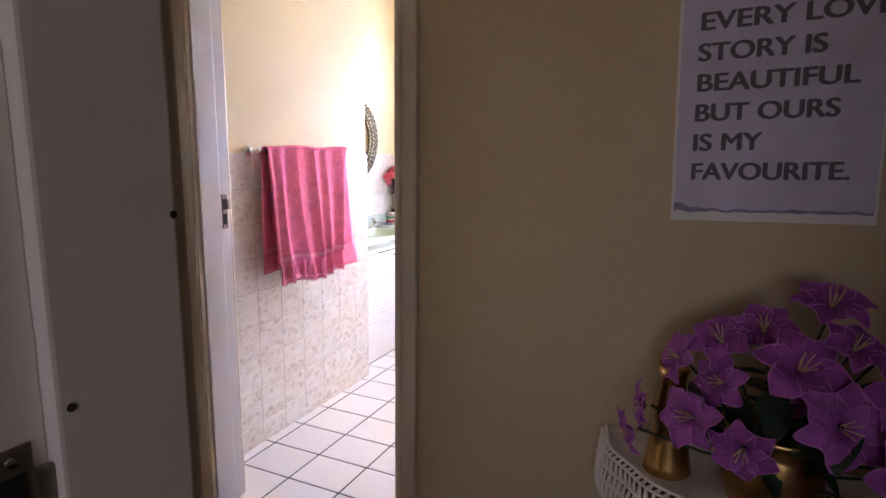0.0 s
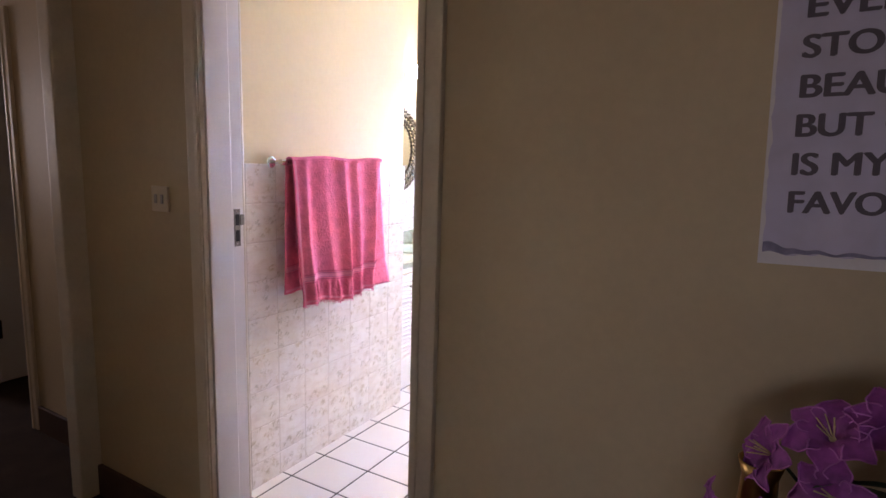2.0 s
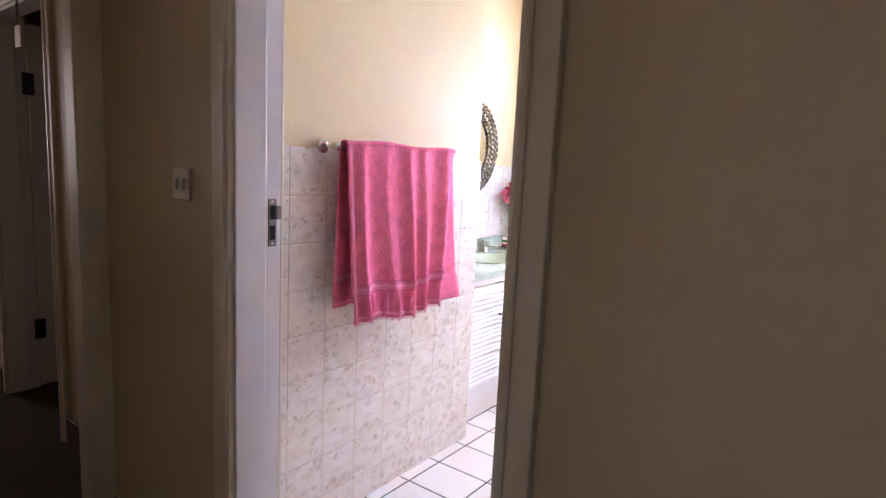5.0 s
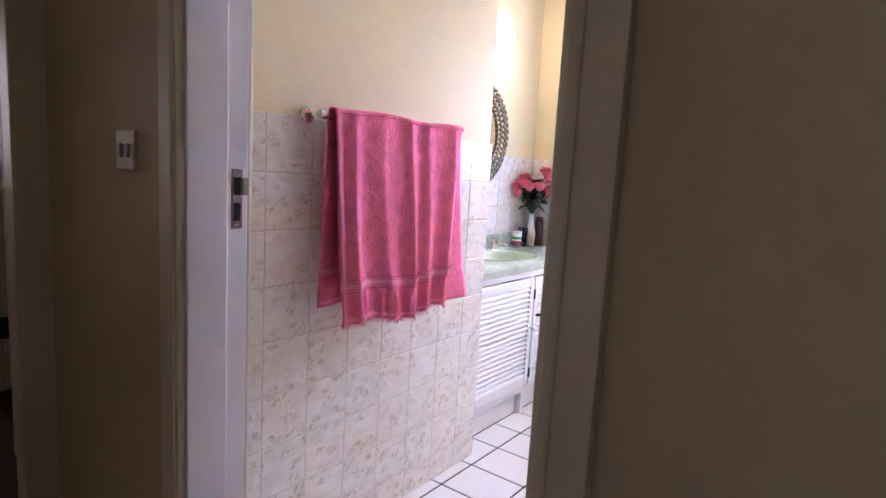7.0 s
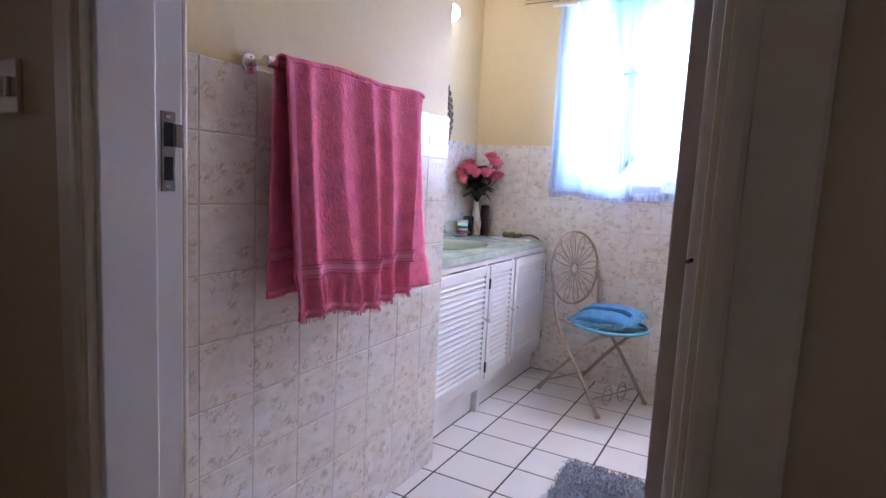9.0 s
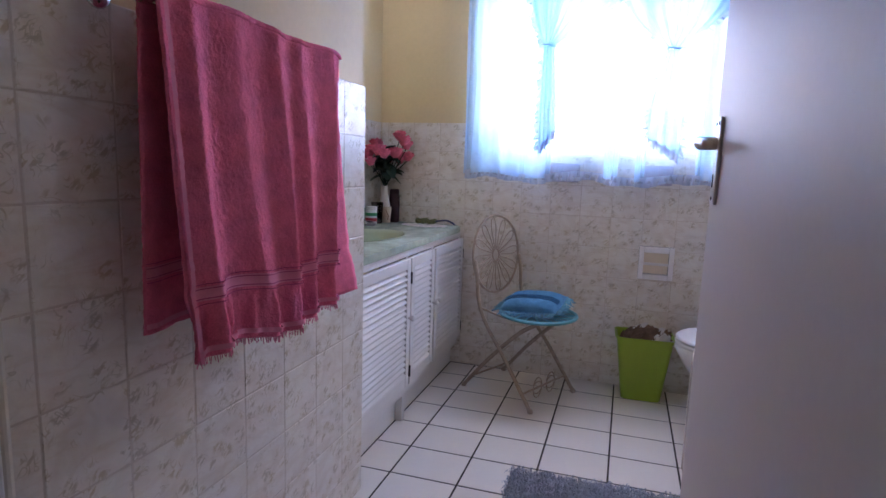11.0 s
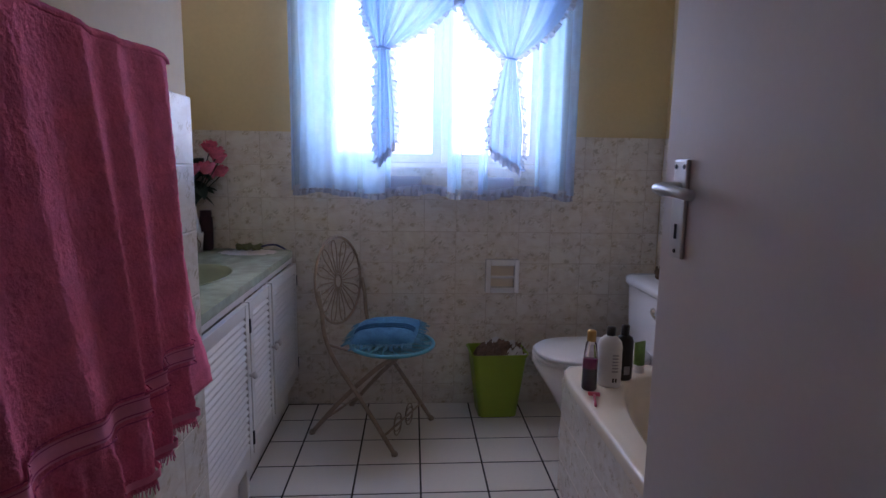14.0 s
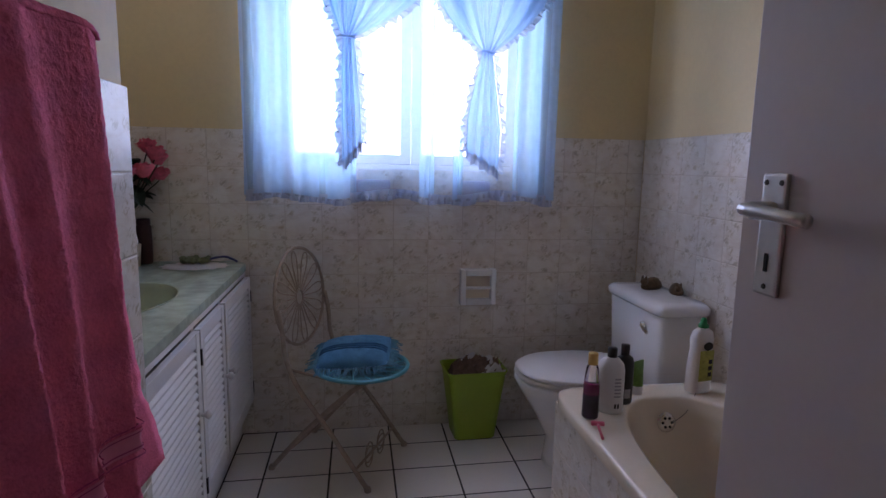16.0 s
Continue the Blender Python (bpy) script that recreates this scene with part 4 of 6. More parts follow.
tap = thing("basin_tap", -2.62, 4.33, 0.787, 0, "small chrome pillar tap beside the basin", "tap")
part("body", lathe([(0.022, 0), (0.022, 0.006), (0.013, 0.012), (0.012, 0.05), (0.015, 0.055), (0.015, 0.062), (0, 0.064)], 18), M["chrome"], tap, "", True)
bm = bmesh.new()
tube(bm, [(0.005, 0, 0.040), (0.04, 0, 0.048), (0.08, 0, 0.046), (0.095, 0, 0.034)], 0.009, 10)
part("spout", bm, M["chrome"], tap, "", True)
bm = bmesh.new()
tube(bm, [(0, -0.024, 0.072), (0, 0.024, 0.072)], 0.006, 8)
tube(bm, [(-0.024, 0, 0.072), (0.024, 0, 0.072)], 0.006, 8)
part("handle", bm, M["chrome"], tap)

# ---------- round mirror and lamp ----------
mirror = thing("wall_mirror", WX, 4.15, 1.452, 0, "round mirror in a woven seagrass frame", "mirror")
bm = bmesh.new()
for k in range(3):
    rr = 0.278 - 0.032 * k
    nb = 46
    for i in range(nb):
        a0 = 2 * math.pi * (i + 0.5 * (k % 2)) / nb
        c, s = math.cos(a0), math.sin(a0)
        t2 = Vector((0, -s, c))
        p = Vector((0.022 + 0.006 * (k == 1), rr * c, rr * s))
        tube(bm, [p - t2 * 0.017 + Vector((0, c, s)) * 0.010, p + Vector((0.009, 0, 0)), p + t2 * 0.017 - Vector((0, c, s)) * 0.010], 0.0095, 6)
part("woven_frame", bm, M["woven"], mirror, "", True)
gl = lathe([(0, 0.012), (0.205, 0.012), (0.205, 0.002)], 48)
bmesh.ops.transform(gl, matrix=pose(0, 0, 0, 0, 90, 0), verts=gl.verts)
part("glass", gl, M["mirror"], mirror)
lamp = thing("wall_lamp", WX, 4.305, 1.99, 0, "lit white globe lamp above the mirror", "lamp")
bs = lathe([(0, 0.02), (0.03, 0.018), (0.045, 0.006), (0.045, 0)], 24)
bmesh.ops.transform(bs, matrix=pose(0, 0, 0, 0, 90, 0), verts=bs.verts)
part("base", bs, M["whitepl"], lamp)
gb = lathe([(0.001, -0.045)] + [(0.045 * math.cos(a), 0.045 * math.sin(a)) for a in [(-80 + 16 * i) * math.pi / 180 for i in range(11)]] + [(0.001, 0.045)], 24, cx=0.062)
part("globe", gb, M["bulb"], lamp, "glowing globe", True)

# ---------- chair ----------
chair = thing("folding_chair", -1.784, 4.558, 0, -26, "beige wrought-iron folding chair with flower back", "chair")


def rod(name, pts, r=0.009, mt="iron", n=8, label=""):
    bm = bmesh.new()
    tube(bm, pts, r, n)
    return part(name, bm, M[mt], chair, label, True)


def smooth_line(pts, n=6):
    out = []
    P = [Vector(p) for p in pts]
    for i in range(len(P) - 1):
        p0, p1, p2, p3 = P[max(0, i - 1)], P[i], P[i + 1], P[min(len(P) - 1, i + 2)]
        for k in range(n):
            t = k / n
            out.append(0.5 * ((2 * p1) + (p2 - p0) * t + (2 * p0 - 5 * p1 + 4 * p2 - p3) * t * t + (3 * p1 - p0 - 3 * p2 + p3) * t ** 3))
    return out + [P[-1]]


for s in (-1, 1):
    lg = rod("back_leg", smooth_line([(0.215, s * 0.185, 0.012), (0.06, s * 0.182, 0.21), (-0.07, s * 0.178, 0.36), (-0.125, s * 0.176, 0.47), (-0.138, s * 0.178, 0.58), (-0.156, s * 0.178, 0.66)]), 0.0095)
    ft = part("foot", lathe([(0, 0), (0.013, 0.002), (0.014, 0.012), (0.009, 0.02)], 12, cx=0.218, cy=s * 0.185), M["iron"], lg)
    lg = rod("front_leg", smooth_line([(-0.205, s * 0.165, 0.012), (-0.05, s * 0.162, 0.19), (0.12, s * 0.158, 0.355), (0.19, s * 0.10, 0.402)]), 0.010)
    part("foot", lathe([(0, 0), (0.013, 0.002), (0.014, 0.012), (0.009, 0.02)], 12, cx=-0.208, cy=s * 0.165), M["iron"], lg)
    rod("seat_stay", [(-0.115, s * 0.172, 0.43), (-0.05, s * 0.155, 0.415), (0.03, s * 0.15, 0.404)], 0.006)
rod("stretcher", [(0.165, -0.184, 0.075), (0.165, 0.184, 0.075)], 0.005)
rod("stretcher", [(-0.155, -0.165, 0.07), (-0.155, 0.165, 0.07)], 0.005)
bm = bmesh.new()
for s in (-1, 1):
    for q in (0, 1):
        pts = [(0.165, s * (0.02 + 0.04 * (1 - math.cos(a)) * 0.9), 0.075 + (0.05 if q else -0.03) * math.sin(a)) for a in [i * 0.45 for i in range(15)]]
        tube(bm, pts, 0.003, 5)
part("scroll", bm, M["iron"], chair)
# back: oval ring, hub and twelve petal loops
BX, BZ, BA, BB = -0.165, 0.676, 0.182, 0.196


def on_back(y, z):
    return (BX - 0.18 * (z - BZ) * 0.45 - 0.10 * (0.182 - abs(y)) * 0.35, y, z)


bm = bmesh.new()
tube(bm, [on_back(BA * math.cos(a), BZ + BB * math.sin(a)) for a in [i * 2 * math.pi / 40 for i in range(40)]], 0.0065, 8, closed=True)
part("back_ring", bm, M["iron"], chair, "", True)
bm = bmesh.new()
tube(bm, [on_back(0.026 * math.cos(a), BZ - 0.005 + 0.030 * math.sin(a)) for a in [i * 2 * math.pi / 18 for i in range(18)]], 0.004, 6, closed=True)
part("back_hub", bm, M["iron"], chair)
for k in range(12):
    a = 2 * math.pi * k / 12 + 0.1
    bm = bmesh.new()
    pts = []
    for i in range(19):
        t = math.pi * i / 18
        rr = 0.03 + (0.135) * math.sin(t) ** 0.9
        da = 0.22 * math.cos(t) * (0.55 + 0.45 * math.sin(t))
        pts.append(on_back(rr * math.cos(a + da) * BA / 0.172, BZ - 0.004 + rr * math.sin(a + da) * BB / 0.172))
    tube(bm, pts, 0.0031, 5)
    part("back_petal", bm, M["iron"], chair)
bm = bmesh.new()
tube(bm, [(0.108 + 0.182 * math.cos(a), 0.182 * math.sin(a), 0.417) for a in [i * 2 * math.pi / 48 for i in range(48)]], 0.0085, 8, closed=True)
part("seat_rim", bm, M["turq"], chair, "turquoise enamelled seat rim", True)
seat = part("seat", lathe([(0, 0.415), (0.172, 0.415), (0.176, 0.411), (0.172, 0.407), (0, 0.407)], 40, cx=0.108), M["mosaic"], chair, "teal patterned seat disc")
bm = bmesh.new()
for k in range(16):
    a = 2 * math.pi * k / 16
    tube(bm, [(0.108 + r * math.cos(a + 2.2 * (r - 0.05)), r * math.sin(a + 2.2 * (r - 0.05)), 0.4165) for r in (0.05, 0.09, 0.13, 0.17)], 0.0035, 5)
part("seat_scroll", bm, M["turq"], chair, "pale turquoise seat tracery")

cush = thing("cushion", -1.717, 4.533, 0.437, 6, "small blue fringed cushion lying on the chair", "cushion")
cush.matrix_basis = pose(-1.712, 4.535, 0.440, 8, -4, -8)


def pillow(sgn):
    def f(u, v):
        a, b = 2 * u - 1, 2 * v - 1
        h = max(0, (1 - abs(a) ** 3.4)) ** 0.6 * max(0, (1 - abs(b) ** 3.4)) ** 0.6
        return (0.142 * a * (1 - 0.05 * b * b), 0.122 * b * (1 - 0.05 * a * a), 0.022 + sgn * (0.022 if sgn < 0 else 0.046) * h + 0.003 * noise.noise((a * 4, b * 4, 0)) * h)
    return f


bm = sheet(pillow(1), 36, 36)
sheet(pillow(-1), 36, 36, bm)
part("body", bm, M["cushion"], cush, "", True)
for y in (-0.046, -0.030, -0.014):
    bm = bmesh.new()
    tube(bm, [(x, y, pillow(1)((x / 0.142 + 1) / 2, (y / 0.122 + 1) / 2)[2] + 0.001) for x in [-0.132 + 0.264 * i / 20 for i in range(21)]], 0.0042, 6)
    part("braid", bm, M["cushion2"], cush, "dark blue braid")
bm = bmesh.new()
for i in range(150):
    t = i / 150 * 4
    side, w = int(t), (t % 1) * 2 - 1
    px, py = ((w * 0.135, -0.115), (0.135, w * 0.115), (-w * 0.135, 0.115), (-0.135, -w * 0.115))[side]
    dx, dy = ((0, -1), (1, 0), (0, 1), (-1, 0))[side]
    l = rnd.uniform(0.028, 0.048)
    tube(bm, [(px, py, 0.022), (px + dx * l * 0.6 + rnd.uniform(-0.006, 0.006), py + dy * l * 0.6, 0.017), (px + dx * l + rnd.uniform(-0.01, 0.01), py + dy * l, 0.003 + rnd.uniform(0, 0.008))], 0.0022, 4)
part("fringe", bm, M["fringe"], cush, "long blue thread fringe")

# ---------- waste bin ----------
bin_ob = thing("waste_bin", -1.188, 4.722, 0, 3, "lime green plastic bin full of brown paper", "waste bin")


def tub(w0, d0, w1, d1, z0, z1, r, bm=None, n=6):
    """Open tapered tub wall with rounded corners."""
    bm = bm or bmesh.new()
    rings = []
    for w, d, z in ((w0, d0, z0), (w1, d1, z1)):
        ring = []
        for cx, cy, a0 in ((w - r, d - r, 0), (-w + r, d - r, 90), (-w + r, -d + r, 180), (w - r, -d + r, 270)):
            for i in range(n):
                a = radians(a0 + 90 * i / (n - 1))
                ring.append(bm.verts.new((cx + r * math.cos(a), cy + r * math.sin(a), z)))
        rings.append(ring)
    m = len(rings[0])
    for i in range(m):
        bm.faces.new((rings[0][i], rings[0][(i + 1) % m], rings[1][(i + 1) % m], rings[1][i]))
    return bm, rings


bm, rg = tub(0.092, 0.075, 0.130, 0.098, 0.003, 0.310, 0.025)
bm.faces.new(rg[0][::-1])
bmesh.ops.recalc_face_normals(bm, faces=bm.faces)
bmesh.ops.solidify(bm, geom=list(bm.faces), thickness=0.003)
part("body", bm, M["lime"], bin_ob)
bm, rg = tub(0.131, 0.099, 0.140, 0.100, 0.300, 0.318, 0.028)
bmesh.ops.recalc_face_normals(bm, faces=bm.faces)
bmesh.ops.solidify(bm, geom=list(bm.faces), thickness=0.005)
part("rim", bm, M["lime"], bin_ob)
for i in range(15):
    cx, cy = rnd.uniform(-0.085, 0.085), rnd.uniform(-0.06, 0.06)
    sd = rnd.uniform(0, 90)

    def crumple(u, v):
        a, b = u - 0.5, v - 0.5
        q = noise.noise((a * 5 + sd, b * 5, sd)) * 0.045 + noise.noise((a * 12, b * 12 + sd, 0)) * 0.014
        return (cx + a * 0.10 + q * 0.4, cy + b * 0.08, 0.302 + q + 0.02 * (1 - 4 * (a * a + b * b)) + 0.02 * math.cos(cx * 14))

    part("paper_scrap", sheet(crumple, 8, 8), M["paper"] if i % 5 else M["margin"], bin_ob, "crumpled brown paper" if i % 5 else "torn white packet")
bm = boxed(-0.09, 0.09, -0.07, 0.07, 0.22, 0.30)
part("paper_fill", bm, M["paper"], bin_ob)

# ---------- paper holder set in the tiles ----------
hold = thing("toilet_roll_holder", -1.16, VY - 0.008, 0.666, 0, "white ceramic recessed toilet roll holder without a roll", "roll holder")
bm = bmesh.new()
for b in ((-0.082, -0.058, -0.042, 0.006, -0.082, 0.082), (0.058, 0.082, -0.042, 0.006, -0.082, 0.082), (-0.058, 0.058, -0.042, 0.006, 0.052, 0.082), (-0.058, 0.058, -0.044, 0.006, -0.082, -0.055)):
    box(bm, *b, bevel=0.005)
part("surround", bm, M["porcelain"], hold)
part("recess", boxed(-0.057, 0.057, -0.016, 0.006, -0.054, 0.051), M["bath"], hold, "cream glazed recess")
bm = bmesh.new()
tube(bm, [(-0.06, -0.030, -0.004), (0.06, -0.030, -0.004)], 0.007, 12)
part("roller", bm, M["whitepl"], hold)

# ---------- bath ----------
bath = thing("bathtub", -1.062, 2.30, 0, 0, "cream enamelled bath with a tiled side panel", "bathtub")
BW, BL, BZT = EX - 0.002 + 1.062, 1.78, 0.473


def ring_pts(cx, cy, hx, hy, p, z, n=56):
    out = []
    for i in range(n):
        a = 2 * math.pi * i / n
        c, s = math.cos(a), math.sin(a)
        out.append((cx + hx * math.copysign(abs(c) ** (2 / p), c), cy + hy * math.copysign(abs(s) ** (2 / p), s), z))
    return out


bm = bmesh.new()
cx, cy = BW / 2, BL / 2
prof = [(BW / 2, BL / 2, 14, BZT - 0.035), (BW / 2, BL / 2, 14, BZT - 0.010), (BW / 2 - 0.004, BL / 2 - 0.004, 14, BZT - 0.003), (BW / 2 - 0.012, BL / 2 - 0.012, 12, BZT), (0.268, BL / 2 - 0.100, 2.6, BZT - 0.001), (0.256, BL / 2 - 0.112, 2.6, BZT - 0.010), (0.244, BL / 2 - 0.126, 2.7, BZT - 0.06), (0.215, BL / 2 - 0.20, 3.2, 0.16), (0.17, BL / 2 - 0.28, 3.0, 0.085), (0.05, 0.3, 2.5, 0.078)]
rings = [[bm.verts.new(p) for p in ring_pts(cx + (0.004 if k > 3 else 0), cy, hx, hy, pw, z)] for k, (hx, hy, pw, z) in enumerate(prof)]
for a, b in zip(rings, rings[1:]):
    for i in range(56):
        bm.faces.new((a[i], a[(i + 1) % 56], b[(i + 1) % 56], b[i]))
bm.faces.new(rings[-1])
part("tub", bm, M["bath"], bath, "", True)
bath_panel = part("side_panel", boxed(0.022, 0.05, 0.0, BL - 0.028, 0, BZT - 0.036), M["grout"], bath, "floral tiled side panel")
bath_end = part("end_panel", boxed(0.05, BW - 0.002, BL - 0.056, BL - 0.028, 0, BZT - 0.036), M["grout"], bath, "floral tiled end panel")
ov = lathe([(0, 0.006), (0.018, 0.007), (0.030, 0.004), (0.033, 0)], 24)
bmesh.ops.transform(ov, matrix=pose(0.355, BL - 0.139, 0.395, 78, 0, 0), verts=ov.verts)
overflow = part("overflow", ov, M["chrome"], bath, "chrome overflow rose", True)
for k in range(6):
    a = k * math.pi / 3
    h = lathe([(0, 0.0012), (0.005, 0.001), (0.005, 0)], 8)
    bmesh.ops.transform(h, matrix=pose(0.355, BL - 0.139, 0.395, 78, 0, 0) @ pose(0.016 * math.cos(a), 0.016 * math.sin(a), 0.0062), verts=h.verts)
    part("hole", h, M["hole"], overflow)
bm = bmesh.new()
tube(bm, smooth_line([(0.370, BL - 0.146, 0.395), (0.42, BL - 0.14, 0.425), (0.45, BL - 0.127, 0.465), (0.475, BL - 0.105, BZT + 0.004)]), 0.0014, 5)
part("plug_chain", bm, M["steel"], bath)

# ---------- toilet ----------
toilet = thing("toilet", -0.386, 4.425, 0, 0, "white porcelain toilet with closed seat and cistern", "toilet")


def loft(secs, n=40, cap0=False, cap1=False):
    """secs: (cx, cy, hx, hy, power, z)."""
    bm = bmesh.new()
    rings = [[bm.verts.new(p) for p in ring_pts(*s, n=n)] for s in secs]
    for a, b in zip(rings, rings[1:]):
        for i in range(n):
            bm.faces.new((a[i], a[(i + 1) % n], b[(i + 1) % n], b[i]))
    if cap0:
        bm.faces.new(rings[0][::-1])
    if cap1:
        bm.faces.new(rings[-1])
    return bm


part("bowl", loft([(-0.36, 0, 0.20, 0.105, 2.6, 0.0), (-0.36, 0, 0.195, 0.100, 2.6, 0.03), (-0.37, 0, 0.18, 0.085, 2.4, 0.12), (-0.40, 0, 0.20, 0.11, 2.2, 0.22), (-0.43, 0, 0.235, 0.165, 2.2, 0.32), (-0.44, 0, 0.250, 0.180, 2.3, 0.365), (-0.44, 0, 0.245, 0.176, 2.3, 0.378)], 44, True, True), M["porcelain"], toilet, "", True)
part("seat", loft([(-0.435, 0, 0.247, 0.184, 2.3, 0.381), (-0.437, 0, 0.252, 0.188, 2.3, 0.388), (-0.435, 0, 0.247, 0.184, 2.3, 0.397)], 44, True, True), M["whitepl"], toilet, "", True)
part("lid", loft([(-0.435, 0, 0.244, 0.182, 2.3, 0.400), (-0.437, 0, 0.250, 0.187, 2.3, 0.408), (-0.433, 0, 0.240, 0.178, 2.3, 0.418), (-0.425, 0, 0.15, 0.10, 2.2, 0.424), (-0.425, 0, 0.02, 0.02, 2, 0.425)], 44, True, True), M["whitepl"], toilet, "white closed toilet lid", True)
cist = part("cistern", loft([(-0.105, 0, 0.085, 0.190, 7, 0.345), (-0.107, 0, 0.095, 0.205, 8, 0.37), (-0.110, 0, 0.103, 0.218, 9, 0.670)], 48, True, True), M["porcelain"], toilet, "", True)
part("cistern_lid", loft([(-0.112, 0, 0.108, 0.226, 8, 0.671), (-0.114, 0, 0.113, 0.232, 8, 0.679), (-0.114, 0, 0.113, 0.232, 8, 0.700), (-0.112, 0, 0.102, 0.220, 7, 0.712), (-0.112, 0, 0.06, 0.17, 5, 0.715)], 48, True, True), M["porcelain"], toilet, "", True)
lv = lathe([(0, 0.012), (0.012, 0.010), (0.015, 0)], 16)
bmesh.ops.transform(lv, matrix=pose(-0.215, -0.105, 0.612, 0, -90, 0), verts=lv.verts)
lev = part("flush_lever", lv, M["chrome"], cist, "chrome flush lever", True)
bm = bmesh.new()
tube(bm, [(-0.226, -0.105, 0.612), (-0.230, -0.13, 0.603), (-0.228, -0.158, 0.594)], 0.006, 8)
part("lever_arm", bm, M["chrome"], cist)


def ornament(x, y, z, rz, s, label):
    ob = thing("ornament", x, y, z, rz, label, "ornament", "cistern ornaments")
    bm = loft([(0, 0, 0.038 * s, 0.022 * s, 2.2, 0), (0, 0, 0.042 * s, 0.026 * s, 2.2, 0.008 * s), (0, 0, 0.036 * s, 0.022 * s, 2.1, 0.022 * s), (0.004, 0, 0.022 * s, 0.014 * s, 2, 0.034 * s), (0.006, 0, 0.006 * s, 0.005 * s, 2, 0.039 * s)], 20, True, True)
    part("body", bm, M["bronze"], ob, "", True)
    hd = lathe([(0.001, -0.013 * s)] + [(0.013 * s * math.cos(a), 0.013 * s * math.sin(a)) for a in (-1.1, -0.6, 0, 0.6, 1.1)] + [(0.001, 0.013 * s)], 14, cx=-0.036 * s)
    bmesh.ops.translate(hd, vec=(0, 0, 0.026 * s), verts=hd.verts)
    part("head", hd, M["bronze"], ob, "", True)
    for q in (-1, 1):
        bm = lathe([(0.005 * s, 0), (0.003 * s, 0.010 * s), (0, 0.013 * s)], 8, cx=-0.036 * s, cy=q * 0.007 * s)
        bmesh.ops.translate(bm, vec=(0, 0, 0.035 * s), verts=bm.verts)
        part("ear", bm, M["bronze"], ob)
    return ob


ornament(-0.478, 4.50, 0.715, 20, 1.25, "dark bronze animal ornament on the cistern")
ornament(-0.425, 4.40, 0.715, 70, 1.1, "brown and gold small ornament on the cistern")

# ---------- bottles on the bath ----------


def bottle(name, x, y, z, label, profile, material, cap, capm, sy=1.0, rz=0, cat="bottle"):
    ob = thing(name, x, y, z, rz, label, cat)
    part("body", lathe(profile, 28, sy=sy), M[material], ob, "", True)
    part("cap", lathe(cap, 20), M[capm], ob, "", True)
    return ob


b = bottle("shower_gel_bottle", -1.015, 3.850, BZT, "clear bottle of dark violet gel with a gold cap", [(0, 0.001), (0.022, 0.001), (0.025, 0.006), (0.024, 0.10), (0.018, 0.155), (0.014, 0.165)], "clear", [(0.0145, 0.166), (0.0145, 0.198), (0.012, 0.201), (0, 0.201)], "gold")
part("gel", lathe([(0, 0.004), (0.0222, 0.004), (0.0228, 0.075)], 28), M["violetliq"], b, "dark violet gel", True)
part("gel", lathe([(0.0228, 0.0752), (0.0218, 0.105), (0, 0.106)], 28), M["magliq"], b, "magenta lighter gel", True)
b = bottle("lotion_bottle", -0.938, 3.885, BZT, "large white lotion bottle with a black cap", [(0, 0), (0.036, 0), (0.040, 0.006), (0.040, 0.135), (0.036, 0.155), (0.022, 0.170), (0.014, 0.174)], "whitepl", [(0.0145, 0.174), (0.0145, 0.202), (0, 0.203)], "black", 0.72, -30)
for i in range(6):
    part("print_line", sheet(lambda u, v: (0.0405 * math.sin(0.35 + u * 0.55) + 0.0004, -0.0405 * 0.72 * math.cos(0.35 + u * 0.55) - 0.0004, 0.055 + i * 0.011 + 0.005 * v), 5, 1), M["greylab"], b, "grey printed line")
for i in range(2):
    part("print_line", sheet(lambda u, v: (0.0405 * math.sin(0.4 + i * 0.25 + u * 0.16) + 0.0004, -0.0405 * 0.72 * math.cos(0.4 + i * 0.25 + u * 0.16) - 0.0004, 0.020 + 0.014 * v), 3, 1), M["black"], b, "dark printed mark")
b = bottle("shampoo_bottle", -0.868, 3.940, BZT, "black shampoo bottle with a black cap", [(0, 0), (0.028, 0), (0.031, 0.006), (0.031, 0.135), (0.026, 0.150), (0.014, 0.158)], "black", [(0.0135, 0.159), (0.0135, 0.192), (0, 0.193)], "black", 0.75)
part("label", sheet(lambda u, v: (0.0314 * math.sin(-0.2 + u * 0.7), -0.0314 * 0.75 * math.cos(-0.2 + u * 0.7) - 0.0004, 0.022 + 0.03 * v), 6, 1), M["greylab"], b, "small grey label")
tb = thing("cream_tube", -0.785, 4.005, BZT, 25, "green cream tube standing on its white cap", "tube")
part("cap", lathe([(0, 0), (0.019, 0), (0.019, 0.028), (0, 0.028)], 20), M["whitepl"], tb)
part("body", loft([(0, 0, 0.019, 0.019, 2, 0.0285), (0, 0, 0.022, 0.015, 2.2, 0.06), (0, 0, 0.027, 0.002, 3, 0.112)], 24, False, True), M["tubegr"], tb, "", True)
cb = thing("cleaner_bottle", -0.568, 4.00, BZT, 10, "white cream-cleaner bottle with green cap and yellow label", "bottle")
